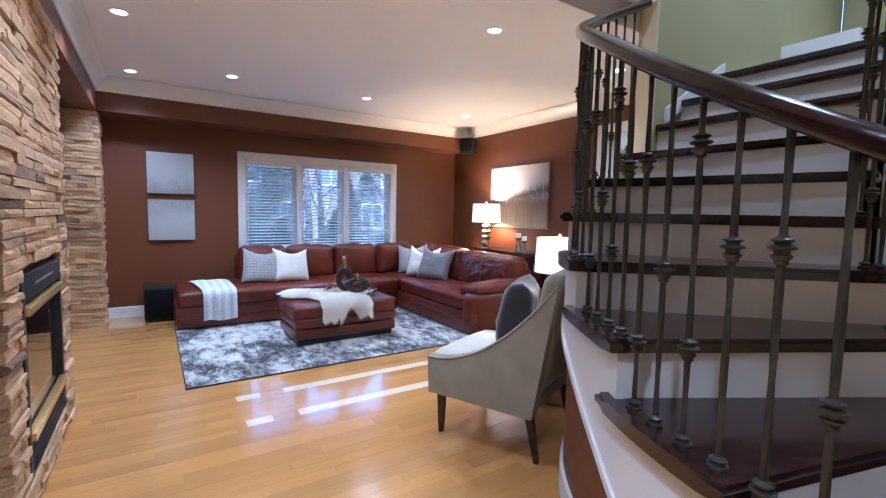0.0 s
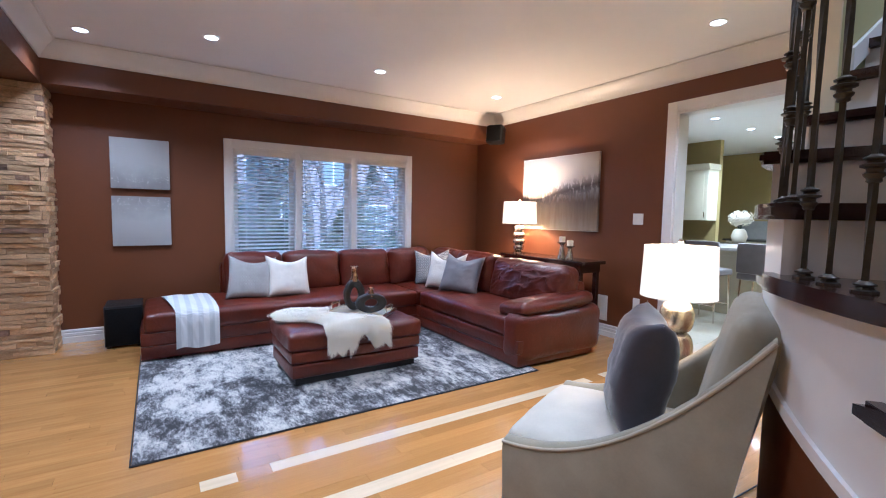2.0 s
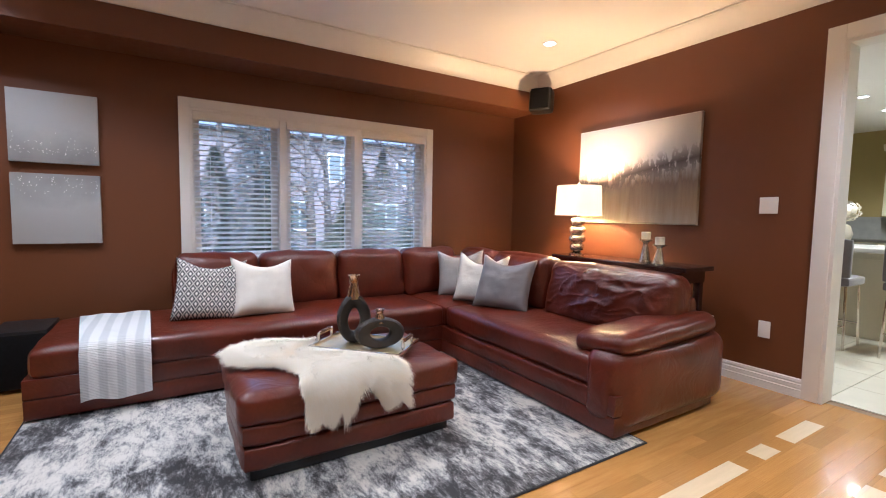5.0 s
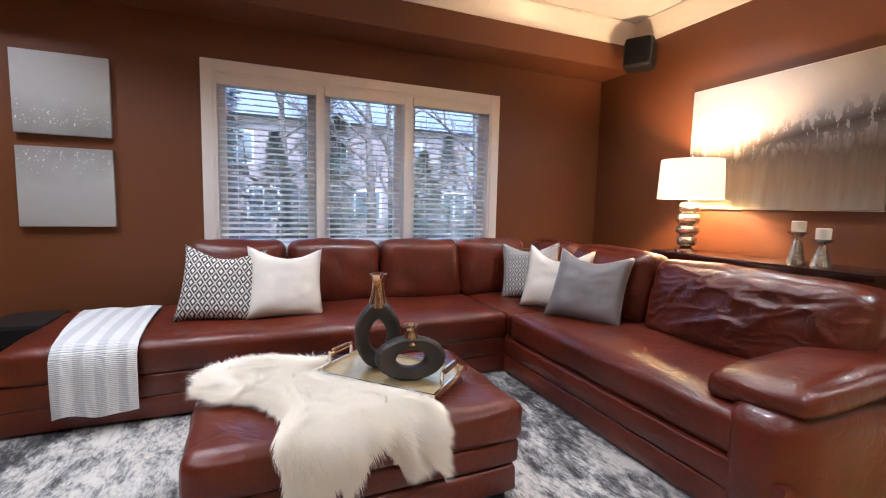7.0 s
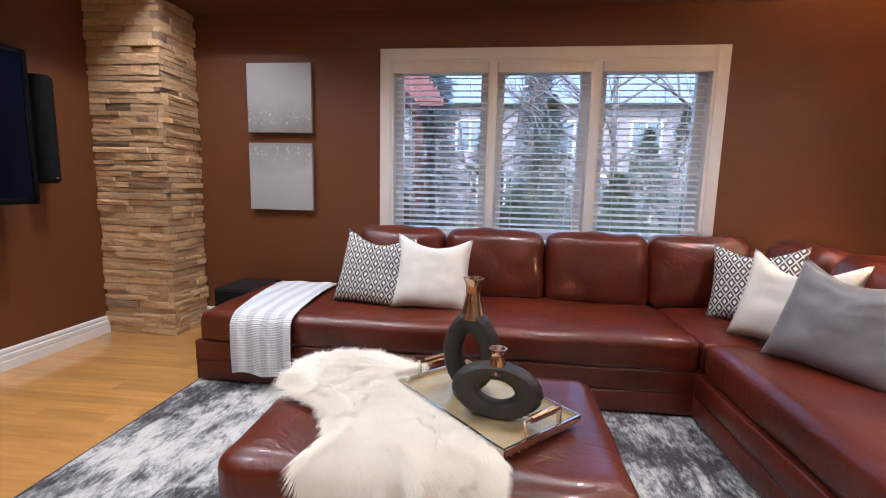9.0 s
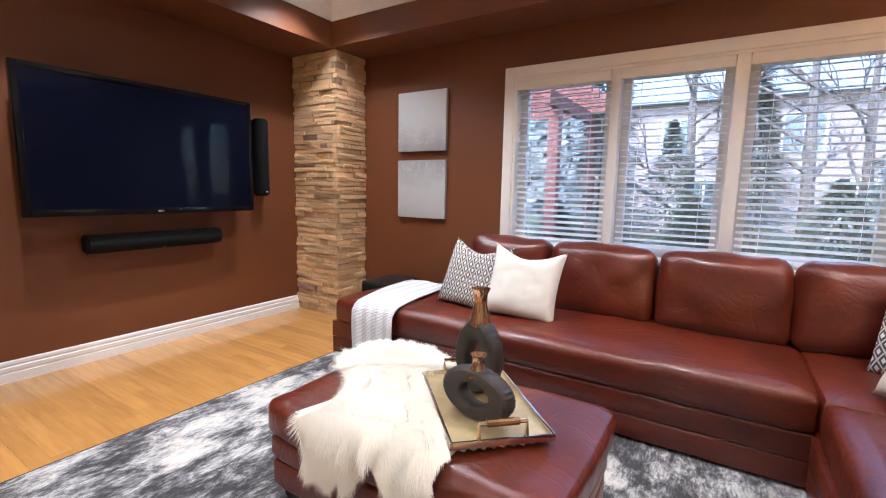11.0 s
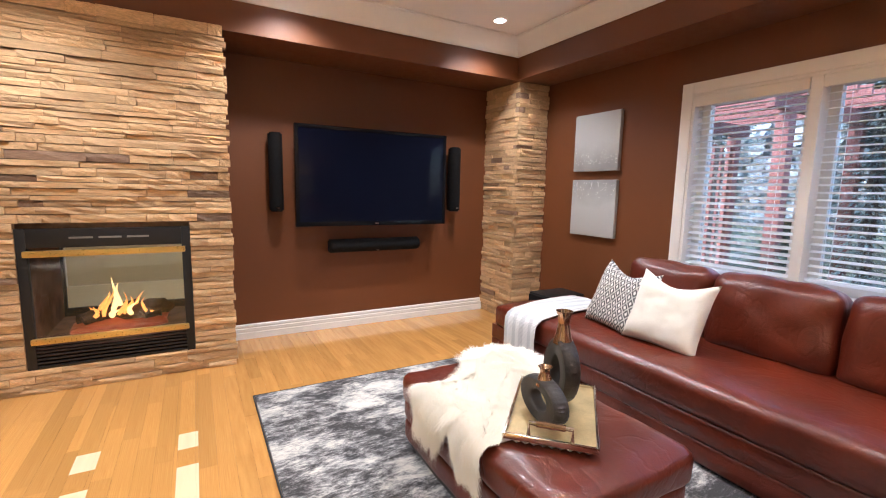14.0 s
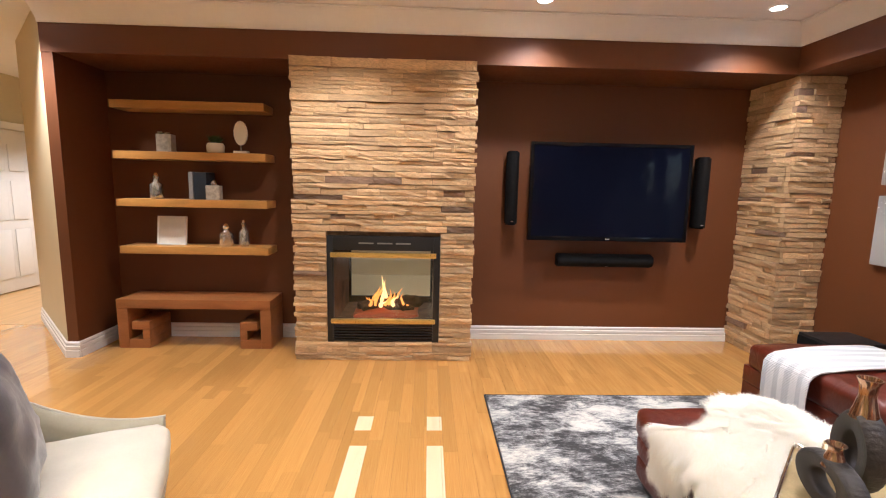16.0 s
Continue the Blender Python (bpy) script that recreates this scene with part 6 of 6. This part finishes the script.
def stool(x, y, a):
    s = thing("bar_stool", "grey upholstered bar stool with slim metal legs", "stool", pose(x, y, 0, 0, 0, a), "bar stools at the island")
    part("seat", soft(0.42, 0.42, 0.09, 0.03, 6, (0, 0, 0.01), at=(0, 0, 0.64)), M_GREY, s)
    part("backrest", soft(0.05, 0.42, 0.36, 0.02, 6, at=(-0.20, 0, 0.86)), M_GREY, s)
    for sx in (-1, 1):
        for sy in (-1, 1):
            part("leg", tube(bmesh.new(), [(sx * 0.19, sy * 0.19, 0.0), (sx * 0.17, sy * 0.17, 0.60)], 0.011, 8), M_CHROME, s)
        part("stretcher", tube(bmesh.new(), [(sx * 0.18, -0.18, 0.22), (sx * 0.18, 0.18, 0.22)], 0.008, 6), M_CHROME, s)
    return s


for y in (3.75, 4.38, 4.95):
    stool(6.48, y, 0)
fl = thing("flower_vase", "white vase of pale flowers on the worktop", "flowers", pose(8.56, 4.95, 0.921))
part("vase", turned([(0.05, 0), (0.09, 0.02), (0.12, 0.12), (0.09, 0.22), (0.06, 0.25)], 20), M_CANDLE, fl, smooth=60)
fv, ff, q_ = [], [], random.Random(6)
for _ in range(420):
    d = Vector((q_.gauss(0, 1), q_.gauss(0, 1), q_.gauss(0, 0.8)))
    d.normalize()
    c0 = Vector((0, 0, 0.42)) + Vector((d.x * 0.16, d.y * 0.19, d.z * 0.14)) * q_.uniform(0.5, 1.0)
    s1 = d.cross(Vector((0.3, 0.2, 1))).normalized() * 0.028
    s2 = d.cross(s1).normalized() * 0.028
    k = len(fv)
    fv += [c0 - s1, c0 + s2, c0 + s1 + d * 0.012, c0 - s2]
    ff.append((k, k + 1, k + 2, k + 3))
fm = bpy.data.meshes.new("petals")
fm.from_pydata(fv, [], ff)
fm.materials.append(M_CANDLE)
o = tagged(new("petals", fm), kind="stuff")
o.parent = fl
for k in range(6):
    part("stem", tube(bmesh.new(), [(0, 0, 0.2), (0.05 * math.cos(k), 0.06 * math.sin(k), 0.40)], 0.004, 5), M_GREEN, fl)

# ---- garden beyond the window ----
GZ = -0.5
setting("ground", boxes(((-60, YN + 0.21, GZ - 0.2), (70, 120, GZ))), mat("winter_lawn", (0.10, 0.11, 0.05), 0.95, var=0.3, scale=3, bump=0.8, bump_scale=30), "winter lawn", "ground")
M_BRICK = mat("pinkish_brick", (0.22, 0.178, 0.172), 0.9, var=0.12, scale=4, bump=0.3)
M_ROOF = mat("slate_grey_shingles", (0.19, 0.205, 0.24), 0.85, var=0.2, scale=12, stretch=(1, 1, 4), bump=0.5)
M_DIM_PANE = mat("dim_window_glass", (0.10, 0.11, 0.12), 0.15, var=0.05)
house = thing("neighbour_house", "pale brick two-storey house with a slate roof behind the trees", "house", pose(6.5, 24.0, GZ))
part("wall", boxes(((-9, 0, 0), (9, 7, 5.3))), M_BRICK, house)
bm = bmesh.new()
pr = [(-9.5, -0.5, 5.2), (9.5, -0.5, 5.2), (9.5, 7.5, 5.2), (-9.5, 7.5, 5.2), (-5.5, 3.5, 8.4), (5.5, 3.5, 8.4)]
vs = [bm.verts.new(p) for p in pr]
for f_ in ((0, 1, 5, 4), (1, 2, 5), (2, 3, 4, 5), (3, 0, 4), (3, 2, 1, 0)):
    bm.faces.new([vs[i] for i in f_])
part("roof", bm, M_ROOF, house, smooth=None)
for x, z_ in ((-6.5, 3.2), (-2.6, 3.2), (1.0, 3.2), (4.6, 3.2), (-5.5, 0.9), (-1.0, 0.9), (3.4, 0.9)):
    w_ = part("window", boxes(((x, -0.03, z_), (x + 1.3, 0.02, z_ + 1.4))), M_TRIM, house)
    for k in range(2):
        part("pane", boxes(((x + 0.08 + k * 0.6, -0.036, z_ + 0.08), (x + 0.62 + k * 0.6, -0.031, z_ + 1.32))), M_DIM_PANE, w_)


def needles(n, height, radius, seed):
    rr, v, f_ = random.Random(seed), [], []
    for _ in range(n):
        t = rr.random() ** 1.4
        a = rr.uniform(0, 6.28)
        lay_ = (t * 9) % 1
        rad = radius * (1 - t) * (0.55 + 0.45 * lay_) * rr.uniform(0.3, 1.05)
        c0 = Vector((rad * math.cos(a), rad * math.sin(a), 0.5 + t * height - 0.12 * rad))
        d = Vector((math.cos(a), math.sin(a), rr.uniform(-0.5, 0.1))).normalized()
        s1 = Vector((-d.y, d.x, rr.uniform(-0.4, 0.4))).normalized() * rr.uniform(0.008, 0.018)
        L = d * rr.uniform(0.07, 0.15)
        k = len(v)
        v += [c0 - s1, c0 + L * 0.6 - s1 * 0.4, c0 + L, c0 + s1]
        f_.append((k, k + 1, k + 2, k + 3))
    me = bpy.data.meshes.new("crown")
    me.from_pydata(v, [], f_)
    return me


M_SPRUCE = mat("blue_spruce_needles", (0.12, 0.16, 0.15), 0.8, var=0.3, scale=20)
M_SHRUB = mat("dark_shrub_leaves", (0.11, 0.135, 0.085), 0.8, var=0.3, scale=20)
M_BARK = mat("grey_bark", (0.16, 0.13, 0.11), 0.9, var=0.3, scale=20, bump=0.8, bump_scale=30)
for n, (x, y, h_, r_) in enumerate(((0.75, 11.5, 4.9, 1.05), (2.75, 14.0, 5.2, 1.25), (-2.2, 13.0, 6.0, 1.6), (7.4, 14.5, 3.4, 1.2))):
    tr = thing("spruce_tree", "blue-green spruce tree in the garden", "tree", pose(x, y, GZ), "garden spruces")
    part("trunk", tube(bmesh.new(), [(0, 0, 0), (0, 0, h_ * 0.5), (0, 0, h_)], [0.11, 0.07, 0.01], 8), M_BARK, tr)
    me = needles(26000, h_ - 0.4, r_, 30 + n)
    me.materials.append(M_SPRUCE)
    o = tagged(new("crown", me), kind="stuff")
    o.parent = tr
for n, (x, y, h_, r_) in enumerate(((2.2, 9.6, 1.2, 0.9), (3.6, 10.2, 1.4, 1.1), (5.0, 10.0, 1.3, 1.1), (0.6, 9.6, 1.1, 0.9), (6.6, 11.0, 1.6, 1.2), (2.9, 12.4, 2.9, 1.3), (5.6, 13.2, 2.8, 1.5), (4.4, 11.6, 2.2, 1.2), (1.7, 12.0, 2.4, 1.1))):
    sb = thing("garden_shrub", "dense dark evergreen shrub under the window", "shrub", pose(x, y, GZ), "garden shrubs")
    part("stems", tube(bmesh.new(), [(0, 0, 0), (0.05, 0, h_ * 0.6)], [0.05, 0.02], 6), M_BARK, sb)
    me = needles(8000, h_, r_, 60 + n)
    me.materials.append(M_SHRUB)
    o = tagged(new("crown", me), kind="stuff")
    o.parent = sb

# added backdrop of trees that blocks the bright low sky behind the garden
M_WOODS = mat("grey_woods_backdrop", (0.20, 0.215, 0.225), 0.9, var=0.35, scale=0.8)
fv, ff, q_ = [], [], random.Random(14)
for _ in range(9000):
    x, u = q_.uniform(-34, 30), q_.random()
    top = 7.5 + 2.2 * noise.noise(Vector((x * 0.22, 3, 0))) + 1.2 * noise.noise(Vector((x * 0.9, 7, 0)))
    c0 = Vector((x, 36 + q_.uniform(-1.5, 1.5), GZ + u * top))
    s1, s2 = Vector((q_.uniform(0.25, 0.6), 0, q_.uniform(-0.2, 0.2))), Vector((q_.uniform(-0.2, 0.2), q_.uniform(-0.3, 0.3), q_.uniform(0.25, 0.6)))
    k = len(fv)
    fv += [c0 - s1, c0 - s2, c0 + s1, c0 + s2]
    ff.append((k, k + 1, k + 2, k + 3))
wm = bpy.data.meshes.new("sky_blocking_woods")
wm.from_pydata(fv, [], ff)
wm.materials.append(M_WOODS)
tagged(new("sky_blocking_woods", wm), "grey woods backdrop added to block the bright low sky", "woods", kind="stuff")


def bare_tree(x, y, h_, seed):
    t = thing("bare_tree", "leafless deciduous tree with thin branches", "tree", pose(x, y, GZ))
    rr = random.Random(seed)
    part("trunk", tube(bmesh.new(), [(0.04 * math.sin(i), 0.03 * i, h_ * i / 7) for i in range(8)], [0.12 - 0.014 * i for i in range(8)], 8), M_BARK, t)
    bm = bmesh.new()

    def grow(p, d, L, r, depth):
        q = p + d * L
        tube(bm, [p, (p + q) / 2 + Vector((rr.uniform(-0.04, 0.04), 0, rr.uniform(-0.03, 0.05))), q], [r, r * 0.8, r * 0.55], 5)
        if depth:
            for _ in range(3):
                nd = (d + Vector((rr.uniform(-0.7, 0.7), rr.uniform(-0.5, 0.5), rr.uniform(-0.15, 0.6)))).normalized()
                grow(p + (q - p) * rr.uniform(0.5, 1.0), nd, L * rr.uniform(0.55, 0.75), r * 0.55, depth - 1)

    for k in range(9):
        a = rr.uniform(0, 6.28)
        grow(Vector((0, 0.03 * k * 0.6, h_ * (0.22 + 0.075 * k))), Vector((math.cos(a), 0.5 * math.sin(a), 0.7)).normalized(), 1.1, 0.035, 3)
    part("branches", bm, M_BARK, t)


bare_tree(3.5, 12.2, 5.5, 3)
bare_tree(5.4, 11.2, 5.0, 8)
bare_tree(1.9, 12.8, 5.6, 12)
bare_tree(4.6, 14.6, 6.0, 21)
perg = thing("garden_pergola", "weathered red-brown wooden pergola in the garden", "pergola", pose(-0.9, 9.4, GZ))
M_RED = mat("red_cedar_stain", (0.22, 0.075, 0.06), 0.8, var=0.25, scale=6, stretch=(6, 6, 1))
for x in (0, 1.5):
    for y in (0, 1.8):
        part("post", boxes(((x - 0.07, y - 0.07, 0), (x + 0.07, y + 0.07, 2.75)), bevel=0.01), M_RED, perg)
for x in (0, 1.5):
    part("beam", boxes(((x - 0.04, -0.35, 2.76), (x + 0.04, 2.15, 2.93))), M_RED, perg)
for k in range(7):
    part("rafter", boxes(((-0.4, -0.25 + k * 0.37, 2.94), (1.9, -0.20 + k * 0.37, 3.07))), M_RED, perg)
for k in range(9):
    part("lattice_slat", boxes(((-0.02, 0.08 + k * 0.2, 0.1), (0.02, 0.12 + k * 0.2, 2.6))), M_RED, perg)

# ---- strip floor ----
M_PLANK = mat("honey_maple_strip", (0.56, 0.296, 0.082), 0.15, var=0.22, scale=2.6, stretch=(1.4, 14, 1), bump=0.05, bump_scale=90, obj_var=0.13, second=(0.45, 0.215, 0.055), coat=0.7)
M_PLANK_REST = mat("honey_maple_strip_far", (0.56, 0.296, 0.082), 0.15, var=0.22, scale=2.6, stretch=(1.4, 14, 1), bump=0.05, bump_scale=90, obj_var=0.13, second=(0.45, 0.215, 0.055), coat=0.7, island=True)
M_INLAY = mat("pale_maple_inlay", (0.82, 0.66, 0.43), 0.20, var=0.06, scale=3, stretch=(1, 10, 1), coat=0.25)
PW = 0.0795
far = bmesh.new()
plank_rnd = random.Random(5)
unit = [mesh(boxes(((-0.5, -0.5, -0.5), (0.5, 0.5, 0.5))), "floor_plank", M_PLANK, None)]
INLAYS = [(3.213, 3.310), (3.643, 3.735)]
SEGS = [(0.525, 0.688), (0.848, 3.30), (3.47, 3.64), (3.80, 4.20)]
near = []
y = -3.2
edges = []
stops = sorted([v for ab in INLAYS for v in ab])
while y < YN - 0.001:
    y1 = min(y + PW, YN)
    for s in stops:
        if y + 0.012 < s < y1 + 0.012:
            y1 = s
    edges.append((y, y1))
    y = y1
for y0, y1 in edges:
    inlay = any(a - 0.001 <= y0 and y1 <= b + 0.001 for a, b in INLAYS)
    x = XW - 0.28 if y0 < 0.5 else XW - 0.001
    cuts = [(x, XE + 0.05, False)]
    if inlay:
        cuts, at_ = [], x
        for a, b in SEGS:
            cuts += [(at_, a, False), (a, b, True)]
            at_ = b
        cuts.append((at_, XE + 0.05, False))
    for a, b, pale in cuts:
        p = a
        while p < b - 0.001:
            q = min(b, p + plank_rnd.uniform(0.35, 1.25))
            if b - q < 0.15:
                q = b
            if pale and b - a < 0.5:
                q = b
            lo, hi = (p + 0.0003, y0 + 0.0003, -0.0118), (q - 0.0003, y1 - 0.0003, plank_rnd.uniform(-0.0003, 0.0003))
            if pale:
                ob = part("inlay_strip", boxes((lo, hi)), M_INLAY, floor, "pale maple inlay strip", None)
            elif 0.9 < y0 < 4.1 and len(near) < 290 and q > -0.9:
                ob = new("floor_plank", unit[0])
                ob.matrix_world = Matrix.Translation([(c + d) / 2 for c, d in zip(lo, hi)]) @ Matrix.Diagonal([*(d - c for c, d in zip(lo, hi)), 1])
                ob.parent = floor
                near.append(ob)
            else:
                box(far, lo, hi)
            p = q
tagged(part("floor_planks", far, M_PLANK_REST, floor, "", None), kind="stuff")
